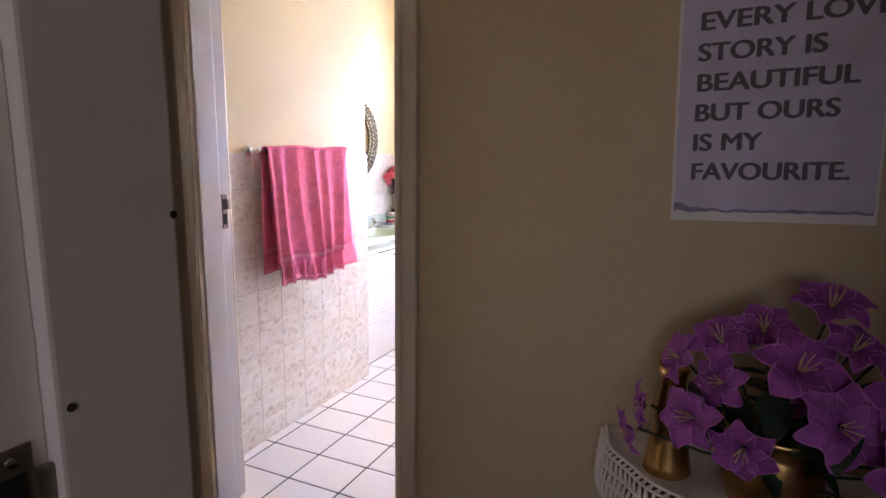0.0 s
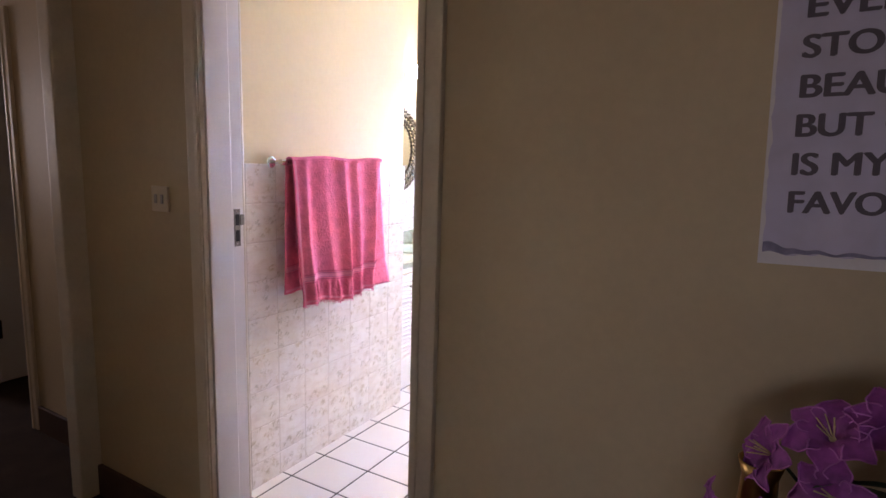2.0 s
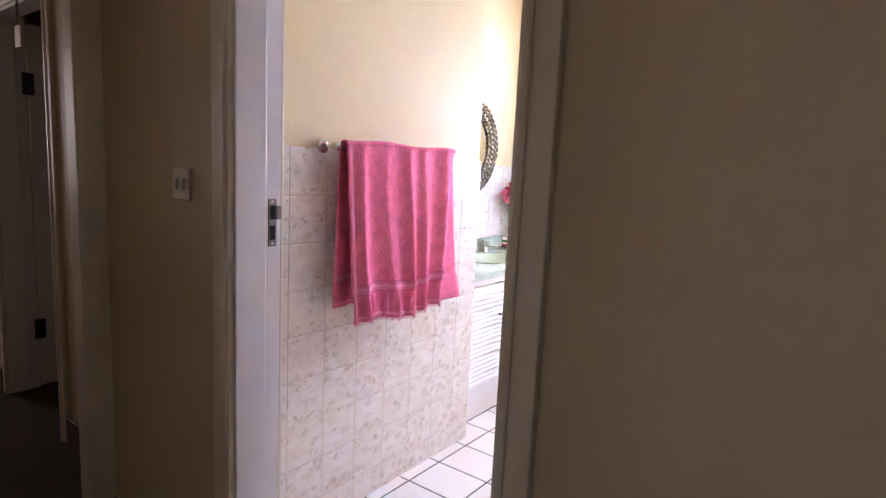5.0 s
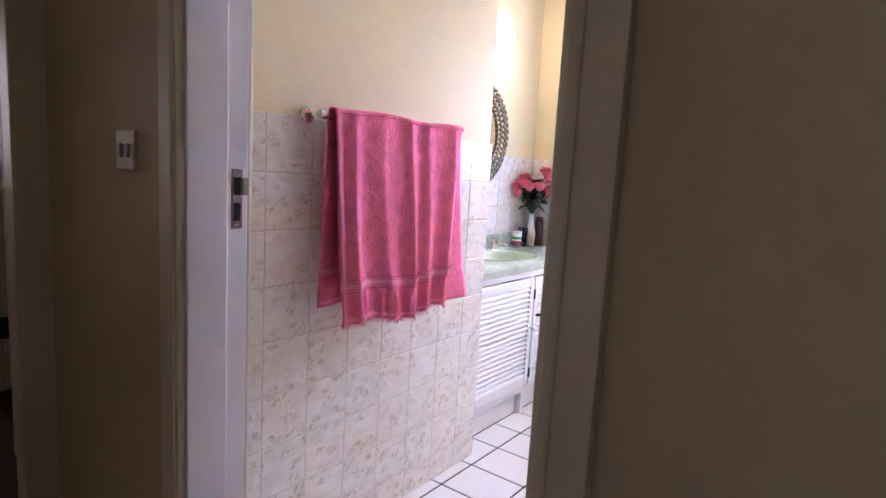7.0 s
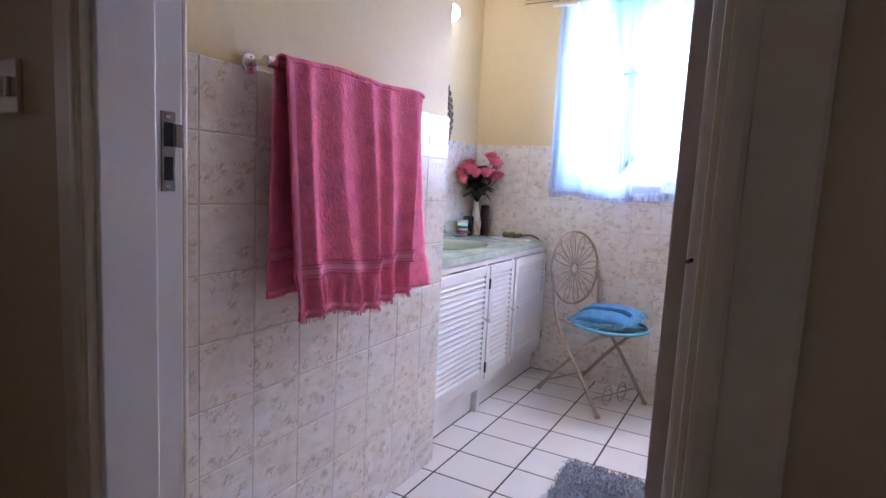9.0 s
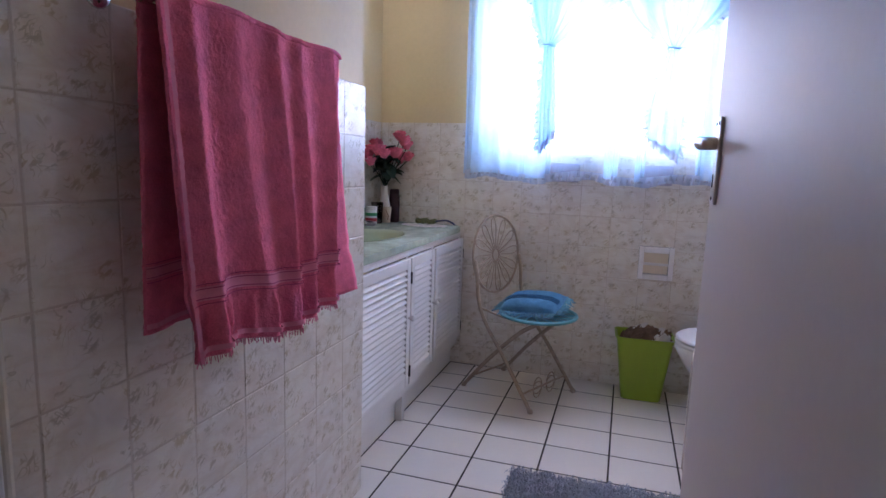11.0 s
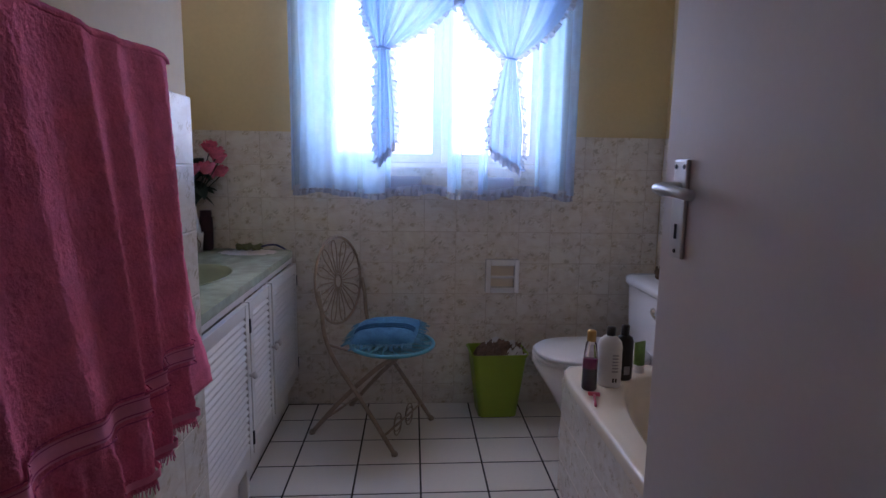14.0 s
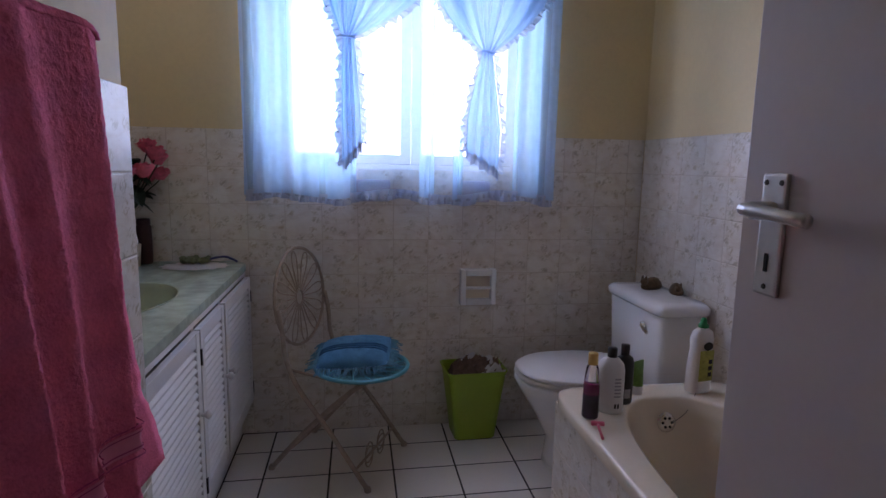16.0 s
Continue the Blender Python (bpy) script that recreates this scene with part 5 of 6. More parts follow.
part("body", loft([(0, 0, 0.040, 0.026, 3, 0.0), (0, 0, 0.042, 0.028, 3, 0.006), (0, 0, 0.040, 0.027, 3, 0.10), (0.003, 0, 0.036, 0.025, 2.8, 0.15), (0.003, 0, 0.040, 0.026, 2.8, 0.185), (0.003, 0, 0.034, 0.022, 2.5, 0.208), (0.003, 0, 0.015, 0.014, 2, 0.222)], 32, True, True), M["whitepl"], cb, "", True)
part("cap", lathe([(0.017, 0.2225), (0.017, 0.232), (0.011, 0.237), (0.010, 0.249), (0.005, 0.255), (0, 0.256)], 20, cx=0.003), M["greenpl"], cb, "green squeeze cap", True)
part("label", boxed(-0.026, 0.030, -0.0292, -0.0278, 0.045, 0.150, bevel=0.0005), M["label_y"], cb, "yellow-green label")
lg = lathe([(0, 0.001), (0.019, 0.001), (0.019, 0)], 20, sy=0.75)
bmesh.ops.transform(lg, matrix=pose(0.003, -0.0295, 0.165, 90, 0, 0), verts=lg.verts)
part("badge", lg, M["black"], cb, "dark oval badge")
for i in range(3):
    part("print_line", boxed(0.010, 0.024, -0.0302, -0.0294, 0.06 + 0.022 * i, 0.074 + 0.022 * i), M["black"], cb)
rz_ob = thing("razor", -1.032, 3.735, BZT + 0.001, -14, "small pink disposable razor on the bath rim", "razor")
bm = bmesh.new()
tube(bm, [(0, -0.03, 0.004), (0, -0.005, 0.006), (0, 0.03, 0.007), (0, 0.045, 0.010)], 0.0042, 8)
part("handle", bm, M["pinkpl"], rz_ob, "", True)
part("head", boxed(-0.019, 0.019, 0.043, 0.055, 0.005, 0.016, bevel=0.003), M["pinkpl"], rz_ob)
part("blade", boxed(-0.017, 0.017, 0.0545, 0.0565, 0.008, 0.012), M["chrome"], rz_ob)

# ---------- things on the vanity top ----------
TZ = 0.789
vase = thing("flower_vase", -2.605, 4.735, TZ, 0, "white porcelain bud vase of pink silk roses", "vase")
part("body", lathe([(0, 0), (0.026, 0), (0.030, 0.02), (0.033, 0.06), (0.028, 0.11), (0.016, 0.16), (0.013, 0.19), (0.017, 0.205), (0.013, 0.203)], 26), M["porcelain"], vase, "", True)


def rose(parent, p, s, rnd_):
    bm = bmesh.new()
    for k in range(11):
        ang, ring = k * 2.4, 0.25 + 0.75 * k / 10
        q = Matrix.Translation(p) @ pose(0, 0, 0, rnd_.uniform(-14, 14), rnd_.uniform(-14, 14), 0) @ Matrix.Rotation(ang, 4, "Z")

        def petal(u, v):
            a = (u - 0.5) * 1.9
            r = s * ring * (0.45 + 0.55 * v + 0.12 * v * v)
            return q @ Vector((r * math.cos(a), r * math.sin(a), s * (0.95 - 0.35 * ring) * v * 1.5 - s * 0.5 + s * 0.08 * math.sin(9 * u) * v))

        sheet(petal, 6, 4, bm)
    return part("rose", bm, M["rose"], parent, "", True)


def leaf_blade(bm, m, l, w, sag=0.2):
    def f(u, v):
        a = (u - 0.5) * 2
        ww = w * math.sin(math.pi * min(1, 0.06 + 0.94 * v)) ** 0.8
        return m @ Vector((a * ww, l * v, -sag * l * v * v + 0.25 * abs(a) * ww))
    return sheet(f, 4, 7, bm)


rr = random.Random(11)
for k in range(17):
    # a loose spray of single blooms, kept clear of the wall behind
    ra, an = 0.55 + 0.45 * math.sqrt((k + 0.5) / 17), k * 2.4
    p = Vector((max(-0.028, 0.022 + 0.125 * ra * math.cos(an)), -0.050 + 0.160 * ra * math.sin(an) * (1 if math.sin(an) < 0 else 0.80), 0.300 + 0.160 * (1.10 - ra * abs(math.sin(an))) + rr.uniform(-0.030, 0.030)))
    bm = bmesh.new()
    tube(bm, smooth_line([(0, 0, 0.19), (p.x * 0.3, p.y * 0.4, 0.26), (p.x, p.y, p.z - 0.02)], 4), 0.0025, 5)
    st = part("stem", bm, M["leaf"], vase, "thin dark green stem")
    rose(vase, p, rr.uniform(0.034, 0.043), rr)
for k in range(26):
    a = k * 2.4
    bm = leaf_blade(bmesh.new(), pose(0.02, -0.03, 0.265 + 0.115 * rr.random(), rr.uniform(-25, 45), 0, math.degrees(a)), rr.uniform(0.095, 0.145), 0.044)
    bmesh.ops.scale(bm, vec=(0.8, 0.9, 1), verts=bm.verts)
    part("leaf", bm, M["leaf"], vase, "dark green silk leaf", True)
b = bottle("conditioner_bottle", -2.565, 4.775, TZ, "tall dark plum plastic bottle", [(0, 0), (0.026, 0), (0.029, 0.005), (0.031, 0.09), (0.029, 0.155), (0.024, 0.160)], "plumpl", [(0.0245, 0.1605), (0.026, 0.164), (0.025, 0.185), (0, 0.187)], "plumpl", 0.7)
cup = thing("printed_cup", -2.585, 4.705, TZ, 0, "cream plastic cup with a brown scroll print", "cup")
part("body", lathe([(0, 0.002), (0.024, 0.002), (0.031, 0.09), (0.029, 0.09), (0.022, 0.006), (0, 0.006)], 26), M["switchpl"], cup, "", True)
bm = bmesh.new()
tube(bm, [(0.0285 * math.cos(-0.9 + 0.25 * math.sin(t)), 0.0285 * math.sin(-0.9 + 0.25 * math.sin(t)) , 0.02 + 0.011 * t) for t in [i * 0.35 for i in range(16)]], 0.002, 5)
part("print", bm, M["wood"], cup, "brown scroll print")
gl = thing("drinking_glass", -2.615, 4.655, TZ, 0, "clear drinking glass beside the basin", "glass")
part("body", lathe([(0, 0.003), (0.028, 0.001), (0.033, 0.115), (0.031, 0.115), (0.027, 0.008), (0, 0.009)], 26), M["clear"], gl, "", True)
jar = thing("cream_jar", -2.625, 4.600, TZ, 0, "white and red printed jar with a pale lid", "jar")
part("body", lathe([(0, 0), (0.030, 0), (0.031, 0.004), (0.031, 0.075), (0, 0.075)], 24), M["whitepl"], jar, "", True)
part("lid", lathe([(0.032, 0.0755), (0.032, 0.095), (0, 0.096)], 24), M["whitepl"], jar)
part("label_band", lathe([(0.0314, 0.008), (0.0314, 0.035)], 24), M["red"], jar, "red label band")
part("label_band", lathe([(0.0314, 0.045), (0.0314, 0.062)], 24), M["greenpl"], jar, "dark label band")
sd = thing("soap_dish", -2.605, 4.535, TZ, 0, "dark grey round soap dish", "soap dish")
part("body", lathe([(0, 0.002), (0.032, 0.0), (0.042, 0.016), (0.040, 0.018), (0.03, 0.007), (0, 0.006)], 26), M["greylab"], sd, "", True)
part("soap", lathe([(0, 0.008), (0.024, 0.009), (0.026, 0.018), (0.02, 0.023), (0, 0.024)], 20, sy=0.8), M["plumpl"], sd, "", True)
doily = thing("doily", -2.350, 4.690, TZ, 0, "white crochet doily with a scalloped edge", "doily")
bm = bmesh.new()
n = 72
c0 = bm.verts.new((0, 0, 0.003))
rgs = []
for k, r in enumerate((0.03, 0.06, 0.09, 0.112)):
    rgs.append([bm.verts.new(((r + (0.006 * math.sin(12 * 2 * math.pi * i / n) if k == 3 else 0)) * 1.15 * math.cos(2 * math.pi * i / n), (r + (0.006 * math.sin(12 * 2 * math.pi * i / n) if k == 3 else 0)) * 0.82 * math.sin(2 * math.pi * i / n), 0.003 + 0.001 * math.sin(5 * i + k))) for i in range(n)])
for i in range(n):
    bm.faces.new((c0, rgs[0][i], rgs[0][(i + 1) % n]))
    for a, b2 in zip(rgs, rgs[1:]):
        bm.faces.new((a[i], a[(i + 1) % n], b2[(i + 1) % n], b2[i]))
part("cloth", bm, M["lace"], doily)
pot = thing("dried_flowers", -2.365, 4.735, TZ + 0.005, 0, "small heap of dried grey-green flowers on the doily", "dried flowers")
for k in range(14):
    q = lathe([(0, 0), (0.012, 0.004), (0.016, 0.014), (0.010, 0.024), (0, 0.026)], 8, cx=rr.uniform(-0.06, 0.06), cy=rr.uniform(-0.03, 0.03))
    for v in q.verts:
        v.co += Vector((rr.uniform(-0.003, 0.003), rr.uniform(-0.003, 0.003), rr.uniform(-0.001, 0.006)))
    part("bloom", q, M["dried"], pot)
pen = thing("eyeglasses", -2.262, 4.765, TZ + 0.004, 15, "navy blue spectacle arm lying on the doily", "spectacles")
bm = bmesh.new()
tube(bm, smooth_line([(-0.09, -0.02, 0.004), (-0.04, 0.0, 0.018), (0.01, 0.012, 0.022), (0.04, 0.0, 0.012), (0.058, -0.015, 0.003)]), 0.005, 6)
part("arm", bm, M["blue"], pen, "", True)

# ---------- shaggy mat ----------
rug = thing("bath_mat", -1.345, 3.535, 0.001, 2, "grey-blue shaggy bath mat on the tiles", "bath mat")
part("backing", boxed(-0.29, 0.29, -0.24, 0.24, 0, 0.008, bevel=0.003), M["rug"], rug)
rng = random.Random(8)
vs, fs = [], []
for i in range(9000):
    x, y = rng.uniform(-0.295, 0.295), rng.uniform(-0.245, 0.245)
    a, l, h = rng.uniform(0, 6.283), rng.uniform(0.012, 0.032), rng.uniform(0.014, 0.030)
    w = 0.0022
    dx, dy = math.cos(a), math.sin(a)
    k = len(vs)
    vs += [(x - dy * w, y + dx * w, 0.006), (x + dy * w, y - dx * w, 0.006), (x + dx * l * 0.5 - dy * w, y + dy * l * 0.5 + dx * w, h), (x + dx * l * 0.5 + dy * w, y + dy * l * 0.5 - dx * w, h), (x + dx * l, y + dy * l, h * 0.75)]
    fs += [(k, k + 1, k + 3, k + 2), (k + 2, k + 3, k + 4)]
me = bpy.data.meshes.new("pile")
me.from_pydata(vs, [], fs)
me.materials.append(M["rug"])
pile = new("pile", me)
pile.parent = rug
pile["kind"] = "stuff"

# ---------- passage: print, table, flowers ----------
poster = thing("wall_print", -0.207, HY0 - 0.003, 1.475, 0, "lilac watercolour print with bold grey lettering", "poster")
poster.matrix_basis = pose(-0.207, HY0 - 0.003, 1.475, 0, -1.6, 0)
PW, PH = 0.192, 0.262
part("sheet", boxed(-PW, PW, -0.001, 0.002, -PH, PH), M["margin"], poster, "white paper sheet")


def wash(u, v):
    e = 0.004 * noise.noise((u * 14, v * 14, 0)) + 0.002 * noise.noise((u * 50, v * 50, 2))
    x, z = -PW + 0.006 + (2 * PW - 0.012) * u, -PH + 0.020 + (2 * PH - 0.03) * v
    return (x + (e if u in (0, 1) else 0), -0.0018, z + (2.2 * e if v in (0, 1) else 0))


part("wash", sheet(wash, 60, 60), M["poster"], poster, "uneven lilac wash")


def wash_edge(u, v):
    h = 0.004 + 0.010 * abs(noise.noise((u * 7, 3, 1))) + (0.014 * max(0, 1 - u * 5))
    return (-PW + 0.006 + (2 * PW - 0.012) * u, -0.0023, -PH + 0.020 + 0.005 * noise.noise((u * 16, 0, 0)) + h * v)


part("wash_edge", sheet(wash_edge, 90, 1), M["wash"], poster, "darker pooled paint edge")


def lettering(s, x, z, size, width):
    cu = bpy.data.curves.new("text", "FONT")
    cu.body, cu.size, cu.extrude, cu.offset = s, size, 0.0002, 0.0
    tmp = bpy.data.objects.new("text", cu)
    scene.collection.objects.link(tmp)
    dg = bpy.context.evaluated_depsgraph_get()
    me = bpy.data.meshes.new_from_object(tmp.evaluated_get(dg))
    bpy.data.objects.remove(tmp)
    me.materials.clear()
    me.materials.append(M["ink"])
    xs = [v.co.x for v in me.vertices]
    k = width / (max(xs) - min(xs))
    me.transform(pose(x, -0.0026, z, 90, 0, 0) @ Matrix.Diagonal((k, 1, 1, 1)))
    bm = bmesh.new()
    for dx, dz, dy in ((-0.0021, 0, 0), (0.0021, 0.0008, -0.0003), (0, -0.0006, -0.0006), (0, 0.001, -0.0009)):
        k = len(bm.verts)
        bm.from_mesh(me)
        bm.verts.ensure_lookup_table()
        bmesh.ops.translate(bm, vec=(dx, dy, dz), verts=bm.verts[k:])
    bm.to_mesh(me)
    bm.free()
    ob = new("lettering", me)
    ob.parent = poster
    ob["label"] = "bold grey capital letters"


for i, (s, w) in enumerate((("EVERY LOVE", 0.335), ("STORY IS", 0.232), ("BEAUTIFUL", 0.290), ("BUT OURS", 0.262), ("IS MY", 0.130), ("FAVOURITE.", 0.290))):
    lettering(s, -0.152 - 0.0008 * i, 0.146 - 0.0635 * i, 0.052, w)

table = thing("side_table", -0.10, HY0 - 0.02, 0, 0, "dark wooden half-round side table under a crochet cloth", "table")
TH = 0.682


def half_oval(a, b, z0, z1, n=30, bm=None):
    bm = bm or bmesh.new()
    lo = [bm.verts.new((a * math.cos(math.pi * i / n), -b * math.sin(math.pi * i / n), z0)) for i in range(n + 1)]
    hi = [bm.verts.new((v.co.x, v.co.y, z1)) for v in lo]
    bm.faces.new(lo[::-1]), bm.faces.new(hi)
    for i in range(n + 1):
        j = (i + 1) % (n + 1)
        bm.faces.new((lo[i], lo[j], hi[j], hi[i]))
    return bm


part("top", half_oval(0.40, 0.30, TH - 0.022, TH), M["darkwood"], table)
part("apron", half_oval(0.36, 0.26, TH - 0.10, TH - 0.0225), M["darkwood"], table)
for x, y in ((-0.33, -0.03), (0.33, -0.03), (-0.15, -0.23), (0.15, -0.23)):
    bm = bmesh.new()
    tube(bm, [(x, y, 0), (x, y, TH - 0.10)], 0.014, 10, r_end=0.020)
    part("leg", bm, M["darkwood"], table)
cloth = thing("table_cloth", -0.10, HY0 - 0.02, TH, 0, "white crochet cloth with an openwork border over the table edge", "table cloth")
part("centre", half_oval(0.395, 0.295, 0.001, 0.004), M["lace"], cloth)
bm = bmesh.new()
nb = 64
edge = lambda t, d, h: (( 0.403 + d) * math.cos(math.pi * t), -(0.303 + d) * math.sin(math.pi * t), h + 0.004)
for k, (d, h) in enumerate(((-0.004, 0.002), (0.006, -0.010), (0.010, -0.040), (0.014, -0.070), (0.016, -0.100))):
    tube(bm, [edge(i / nb, d + 0.004 * math.sin(i * 0.7), h) for i in range(nb + 1)], 0.0032 if k else 0.004, 5)
part("border_band", bm, M["lace"], cloth, "crochet border bands")
bm = bmesh.new()
for i in range(nb):
    for k in range(4):
        h0, h1 = (0.0, -0.010, -0.040, -0.070)[k], (-0.010, -0.040, -0.070, -0.100)[k]
        d0, d1 = (-0.004, 0.006, 0.010, 0.014)[k], (0.006, 0.010, 0.014, 0.016)[k]
        w = 0.004 * math.sin(i * 0.7)
        tube(bm, [edge((i + 0.5 * (k % 2)) / nb, d0 + w, h0), edge((i + 0.5 * ((k + 1) % 2)) / nb, d1 + w, h1)], 0.0026, 4)
        tube(bm, [edge((i + 0.5 * (k % 2)) / nb, d0 + w, h0), edge((i + 0.5 * ((k + 1) % 2) - (1 if k % 2 == 0 else -1) * 0.5 + (0.5 if k % 2 == 0 else -0.5) * 0) / nb, d1 + w, h1)], 0.0022, 4)
    # scallop
    tube(bm, [edge((i + 0.5 + 0.5 * math.cos(a)) / nb, 0.016, -0.100 - 0.018 * math.sin(a)) for a in [j * math.pi / 6 for j in range(7)]], 0.0024, 4)
part("openwork", bm, M["lace"], cloth, "openwork crochet mesh")

CZ = TH + 0.005
brass_vase = thing("brass_vase", -0.352, 1.90, CZ, 0, "tall flared brass vase on the crochet cloth", "vase")
part("body", lathe([(0, 0), (0.048, 0), (0.050, 0.004), (0.046, 0.02), (0.036, 0.10), (0.028, 0.17), (0.026, 0.21), (0.033, 0.235), (0.031, 0.235), (0.024, 0.21), (0, 0.205)], 32), M["brass"], brass_vase, "", True)
brass_pot = thing("brass_pot", -0.165, 1.855, CZ, 0, "ribbed brass planter full of violet silk lilies", "plant pot")
part("body", lathe([(0, 0), (0.070, 0), (0.082, 0.02), (0.088, 0.055), (0.086, 0.125), (0.083, 0.132), (0.086, 0.138), (0.083, 0.145), (0.087, 0.152), (0.092, 0.164), (0.088, 0.164), (0.080, 0.14), (0.078, 0.05), (0, 0.045)], 40), M["brass"], brass_pot, "", True)
flowers = thing("silk_lilies", -0.165, 1.855, CZ + 0.05, 0, "bunch of violet silk lilies with dark leaves", "flowers")


def lily(m, s):
    """Six ruffled petals opening from a throat, with stamens."""
    fl = part("flower", bmesh.new(), M["lily"], flowers, "", True)
    bm, be, bs = bmesh.new(), bmesh.new(), bmesh.new()
    for k in range(6):
        q = m @ Matrix.Rotation(k * math.pi / 3, 4, "Z")
        w0 = 0.50 if k % 2 else 0.42

        def pet(u, v, o=0.0):
            a = (u - 0.5) * 2
            r = s * (0.08 + 1.12 * v)
            w = s * w0 * (0.30 + 0.70 * math.sin(math.pi * min(1, 0.06 + 0.78 * v))) * (1 - max(0, v - 0.45) / 0.55) ** 0.62 * (1 + 0.10 * math.sin(16 * v + k))
            z = s * (0.62 * v ** 0.6 - 0.46 * v * v) + 0.05 * s * math.sin(11 * v + k) * a * a + 0.10 * s * a * a * (1 - v) + o
            return q @ Vector((r, a * w, z))

        sheet(pet, 6, 9, bm)
        for sd in (0.0, 1.0):
            tube(be, [pet(sd, 0.25 + 0.72 * i / 8, 0.001) for i in range(9)], 0.0012, 4)
        st = q @ Vector((0.05 * s, 0, 0.1 * s)), q @ Vector((0.16 * s, 0.03 * s, 0.5 * s)), q @ Vector((0.22 * s, 0.05 * s, 0.72 * s))
        tube(bs, st, 0.0011, 4)
    bm.to_mesh(fl.data)
    fl.data.polygons.foreach_set("use_smooth", [True] * len(fl.data.polygons))
    bm.free()
    part("petal_edge", be, M["lilyedge"], fl, "mauve petal edges")
    part("stamen", bs, M["stamen"], fl, "brownish stamens")


# blossom places (along the wall, out from it, up), facing away from the bunch's heart
spots = ((-0.145, -0.075, 0.130, 0.055), (-0.060, -0.105, 0.105, 0.052), (0.010, -0.095, 0.255, 0.066), (0.070, -0.130, 0.185, 0.064), (-0.175, 0.03, 0.205, 0.050), (-0.105, 0.02, 0.255, 0.055), (-0.035, 0.03, 0.285, 0.052), (0.065, 0.02, 0.345, 0.060), (0.095, -0.03, 0.285, 0.050), (0.150, -0.09, 0.215, 0.058), (0.145, -0.15, 0.135, 0.062), (0.160, -0.17, 0.045, 0.062), (-0.235, 0.01, 0.100, 0.045), (0.215, -0.04, 0.260, 0.056), (0.24, -0.12, 0.16, 0.060), (-0.10, -0.03, 0.19, 0.048), (0.03, -0.02, 0.20, 0.048), (0.20, 0.04, 0.32, 0.055), (0.255, -0.02, 0.07, 0.055), (-0.255, -0.02, 0.055, 0.045), (0.19, -0.20, -0.03, 0.060), (0.26, -0.14, 0.03, 0.055))
fr = random.Random(5)
for x, y, z, s in spots:
    d = Vector((x, y - 0.10, z - 0.10)).normalized()
    d = (d + Vector((fr.uniform(-0.25, 0.25), fr.uniform(-0.25, 0.1), fr.uniform(-0.2, 0.25)))).normalized()
    lily(Matrix.Translation((x, y, z)) @ d.to_track_quat("Z", "Y").to_matrix().to_4x4() @ Matrix.Rotation(fr.uniform(0, 6), 4, "Z"), s)
    bm = bmesh.new()
    tube(bm, smooth_line([(x * 0.1, y * 0.1, 0.02), (x * 0.5, y * 0.4, z * 0.6), (x - d.x * 0.01, y - d.y * 0.01, z - d.z * 0.01)], 4), 0.0028, 5)
    part("stem", bm, M["leaf"], flowers, "dark green stem")
for k in range(46):
    a = k * 2.4
    x, y, z = fr.uniform(-0.15, 0.2), fr.uniform(-0.10, 0.05), fr.uniform(0.06, 0.22)
    bm = leaf_blade(bmesh.new(), pose(x, y, z, fr.uniform(-45, 40), fr.uniform(-30, 30), math.degrees(a)), fr.uniform(0.07, 0.12), 0.026)
    part("leaf", bm, M["leaf"], flowers, "dark green silk leaf", True)

# ---------- switch and far passage things ----------
sw = thing("light_switch", -2.125, HY0, 1.222, 0, "ivory plastic light switch plate on the wall", "light switch")
part("plate", boxed(-0.043, 0.043, -0.009, 0, -0.042, 0.042, bevel=0.003), M["switchpl"], sw)
for x in (-0.017, 0.017):
    part("rocker", boxed(x - 0.006, x + 0.006, -0.014, -0.0092, -0.015, 0.015, bevel=0.002), M["greylab"], sw)
sign = thing("hanging_tag", -3.72, 2.178, 1.80, 0, "small pale tag hanging on a ribbon loop", "hanging tag")
part("tag", boxed(-0.035, 0.035, -0.004, 0.004, -0.06, 0.03, bevel=0.002), M["switchpl"], sign)
bm = bmesh.new()
tube(bm, smooth_line([(-0.015, 0, 0.03), (-0.012, 0, 0.10), (0, 0, 0.16), (0.012, 0, 0.10), (0.015, 0, 0.03)]), 0.003, 5)
part("ribbon", bm, M["wood"], sign)
coat = thing("hanging_coat", -4.55, 2.19, 0.62, 0, "very dark coat hanging on the far passage wall", "coat")


def drape(u, v):
    return (lerp(-0.16, 0.16, u) * (0.45 + 0.55 * min(1, v * 2.2)), -0.05 - 0.035 * math.sin(14 * u) * (0.3 + 0.7 * v) - 0.03 * v, 1.0 - 0.95 * v)


part("cloth", sheet(drape, 40, 24, thick=0.02), M["jeans"], coat, "", True)
part("hook", boxed(-0.012, 0.012, -0.05, 0.010, 0.99, 1.02, bevel=0.003), M["steel"], coat)

# ---------- tiles ----------


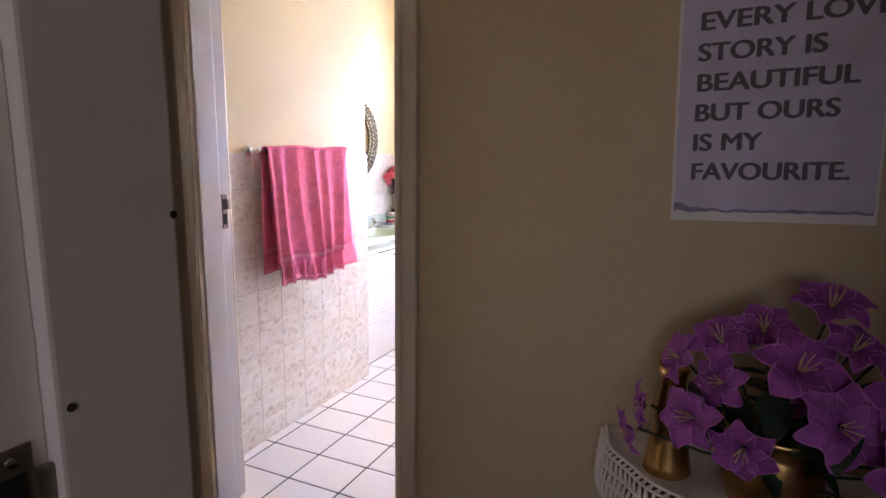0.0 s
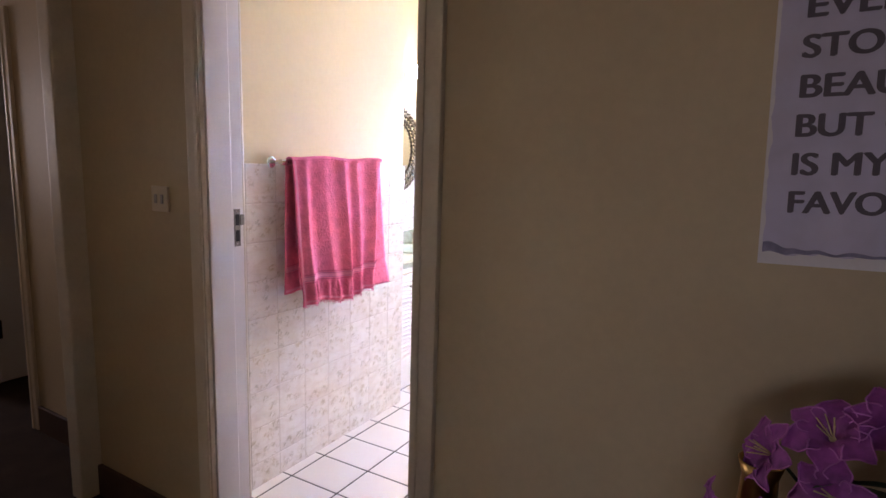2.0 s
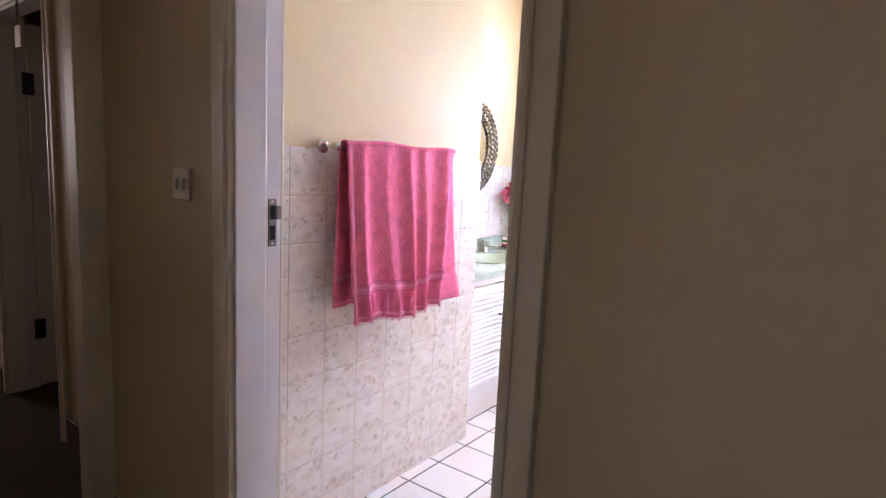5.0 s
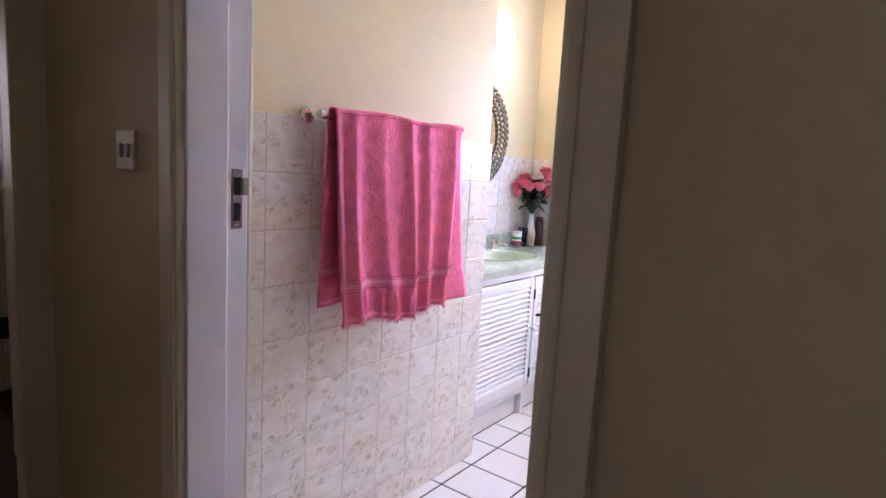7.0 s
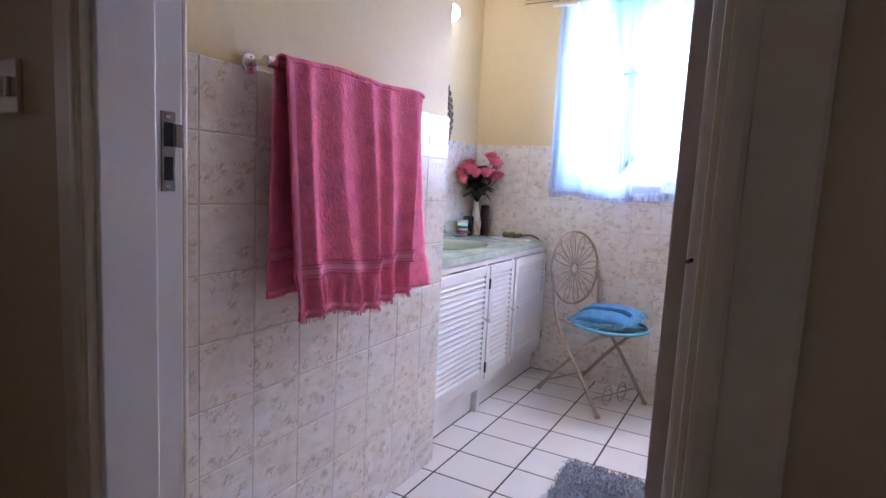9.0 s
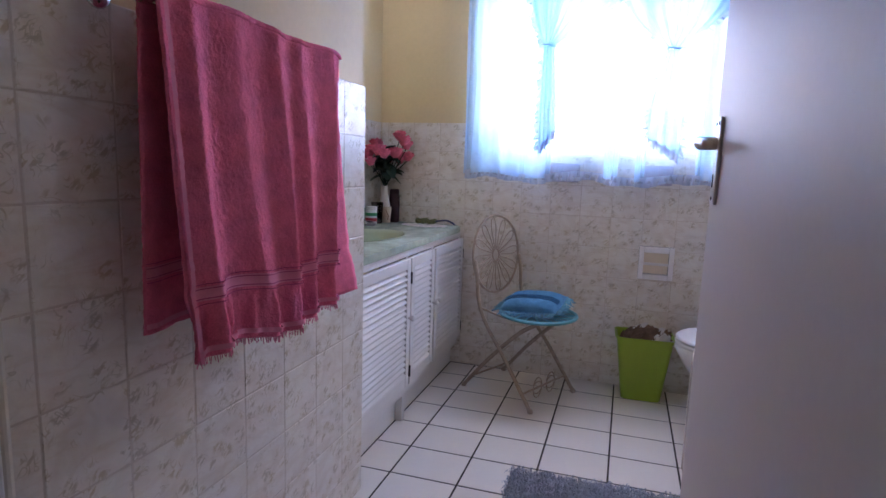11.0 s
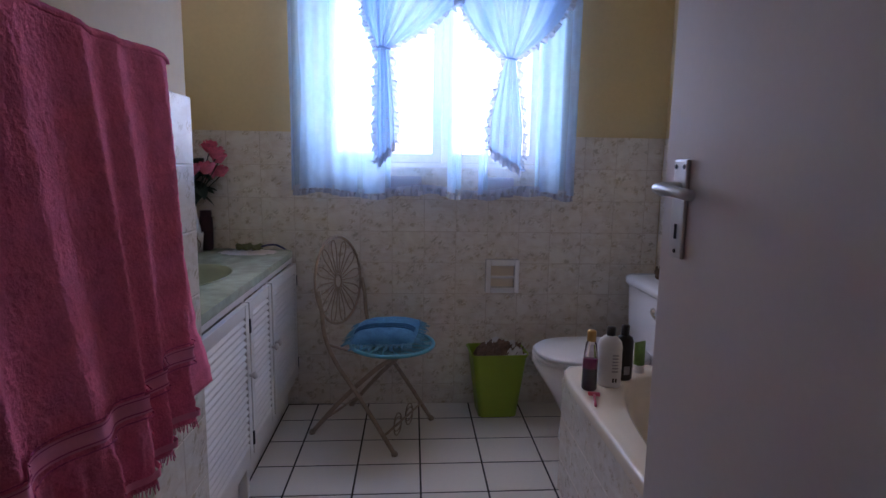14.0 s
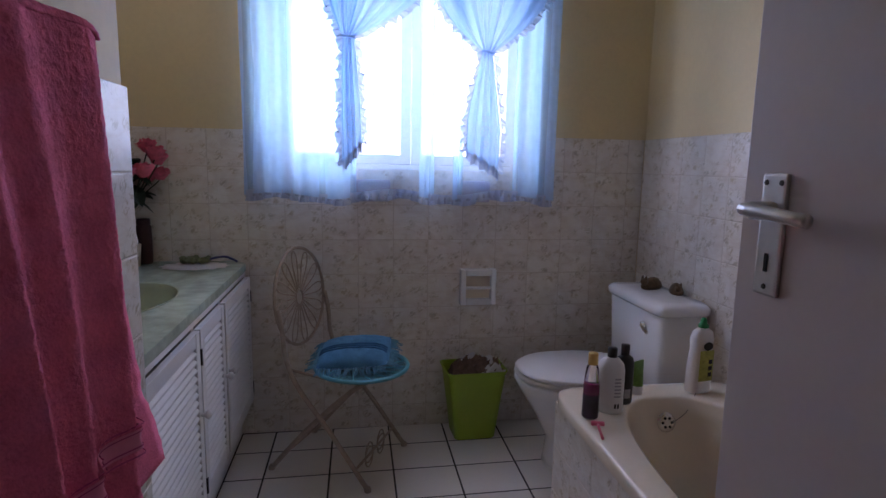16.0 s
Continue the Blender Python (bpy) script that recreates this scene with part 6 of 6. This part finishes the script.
def tile_mesh(name, w, h, t, material, cham=0.0016):
    """One tile: width x, height z, front at -y, softened front edge."""
    k = (round(w, 4), round(h, 4), t, material.name)
    if k in TILES:
        return TILES[k]
    me = bpy.data.meshes.new(name)
    a, b = w / 2, h / 2
    c, d = a - cham, b - cham
    e = -t + cham * 0.6
    vs = [(-a, 0, -b), (a, 0, -b), (a, 0, b), (-a, 0, b), (-a, e, -b), (a, e, -b), (a, e, b), (-a, e, b), (-c, -t, -d), (c, -t, -d), (c, -t, d), (-c, -t, d)]
    fs = [(8, 9, 10, 11)] + [(i, (i + 1) % 4, 4 + (i + 1) % 4, 4 + i) for i in range(4)] + [(4 + i, 4 + (i + 1) % 4, 8 + (i + 1) % 4, 8 + i) for i in range(4)]
    me.from_pydata(vs, [], fs)
    me.materials.append(material)
    TILES[k] = me
    return me


TILES = {}
TP, TOP_T, GAP = 0.155, 1.345, 0.0027
ROWS_Z = [0.0] + [TOP_T - TP * k for k in range(8, -1, -1)]


def lay(parent, place, rz, joint, u0, u1, rows, skip=None, w_inv=None):
    """Tiles on an upright face. place(u, z) gives the point on the face; joints fall at joint + k * TP."""
    k0 = math.ceil((u0 - joint) / TP - 1e-6)
    cuts = [u0] + [joint + TP * k for k in range(k0, k0 + 40) if u0 + 0.012 < joint + TP * k < u1 - 0.012] + [u1]
    bed = bmesh.new()
    mid = place((u0 + u1) / 2, (rows[0] + rows[-1]) / 2) @ pose(0, 0, 0, 0, 0, rz)
    box(bed, -(u1 - u0) / 2, (u1 - u0) / 2, -0.0068, -0.0002, (rows[0] - rows[-1]) / 2, (rows[-1] - rows[0]) / 2 - 0.001, m=mid)
    if not skip:
        part("grout_bed", bed, M["grout"], parent, "pale grout between the tiles")
    count = 0
    for a, b in zip(cuts, cuts[1:]):
        for z0, z1 in zip(rows, rows[1:]):
            if skip and skip((a + b) / 2, (z0 + z1) / 2):
                continue
            ob = new("tile", tile_mesh("tile", b - a - GAP, z1 - z0 - GAP, 0.0078, M["wtile"]))
            ob.parent = parent
            ob.matrix_basis = (w_inv or Matrix()) @ place((a + b) / 2, (z0 + z1) / 2) @ pose(0, 0, 0, rnd_t.uniform(-0.25, 0.25), 0, rz + rnd_t.uniform(-0.25, 0.25))
            count += 1
    return count


rnd_t = random.Random(21)
part('grout_bed', boxes((WX, EX, VY - 0.0068, VY - 0.0002, 0, WZ0 - 0.021), (WX, W0, VY - 0.0068, VY - 0.0002, WZ0 - 0.0212, TOP_T - 0.001), (W1, EX, VY - 0.0068, VY - 0.0002, WZ0 - 0.0212, TOP_T - 0.001)), M['grout'], wall_window, 'pale grout between the tiles')
lay(wall_pier, lambda u, z: pose(NX, u, z), 90, 2.405, HY1 + 0.002, NY, ROWS_Z)
lay(wall_window, lambda u, z: pose(u, VY, z), 0, -2.165, WX, EX, ROWS_Z, lambda u, z: W0 < u < W1 and z > WZ0 - 0.02 or abs(u + 1.16) < 0.079 and abs(z - 0.666) < 0.079)
lay(wall_east, lambda u, z: pose(EX + 0.008, -u, z), -90, -4.66, -VY + 0.009, -2.95, ROWS_Z)
lay(wall_recess, lambda u, z: pose(WX - 0.008, u, z), 90, 3.645, NY, VY - 0.009, [z for z in ROWS_Z if z > 0.7])
pr = [0.0, 0.129, 0.284, 0.438]
lay(bath_panel, lambda u, z: pose(0.022, u, z), -90, 0.05, 0.0, BL - 0.028, pr)
# floor: rows run slightly askew to the walls
SKEW = 0.014
fl_x = [-2.215, -2.068, -1.816, -1.564, -1.312, -1.060, -0.808, -0.556, EX]
fl_y = [2.175] + [4.65 - 0.2062 * k for k in range(12, -1, -1)] + [VY]
fl_y = [y for i, y in enumerate(fl_y) if i == 0 or y > 2.19]
for x0, x1 in zip(fl_x, fl_x[1:]):
    for y0, y1 in zip(fl_y, fl_y[1:]):
        g, h = 0.0072, 0.0068
        me = tile_mesh("floor_tile", x1 - x0 - g, y1 - y0 - h, 0.0045, M["ftile"], 0.0018)
        if me.users == 0:
            for v in me.vertices:
                v.co.z += SKEW * v.co.x
        ob = new("tile", me)
        ob.parent = floor_bathroom
        ob.matrix_basis = pose((x0 + x1) / 2, (y0 + y1) / 2 + SKEW * ((x0 + x1) / 2 + 1.40), -0.0042) @ pose(0, 0, 0, -90 + rnd_t.uniform(-0.12, 0.12), rnd_t.uniform(-0.12, 0.12), 0)
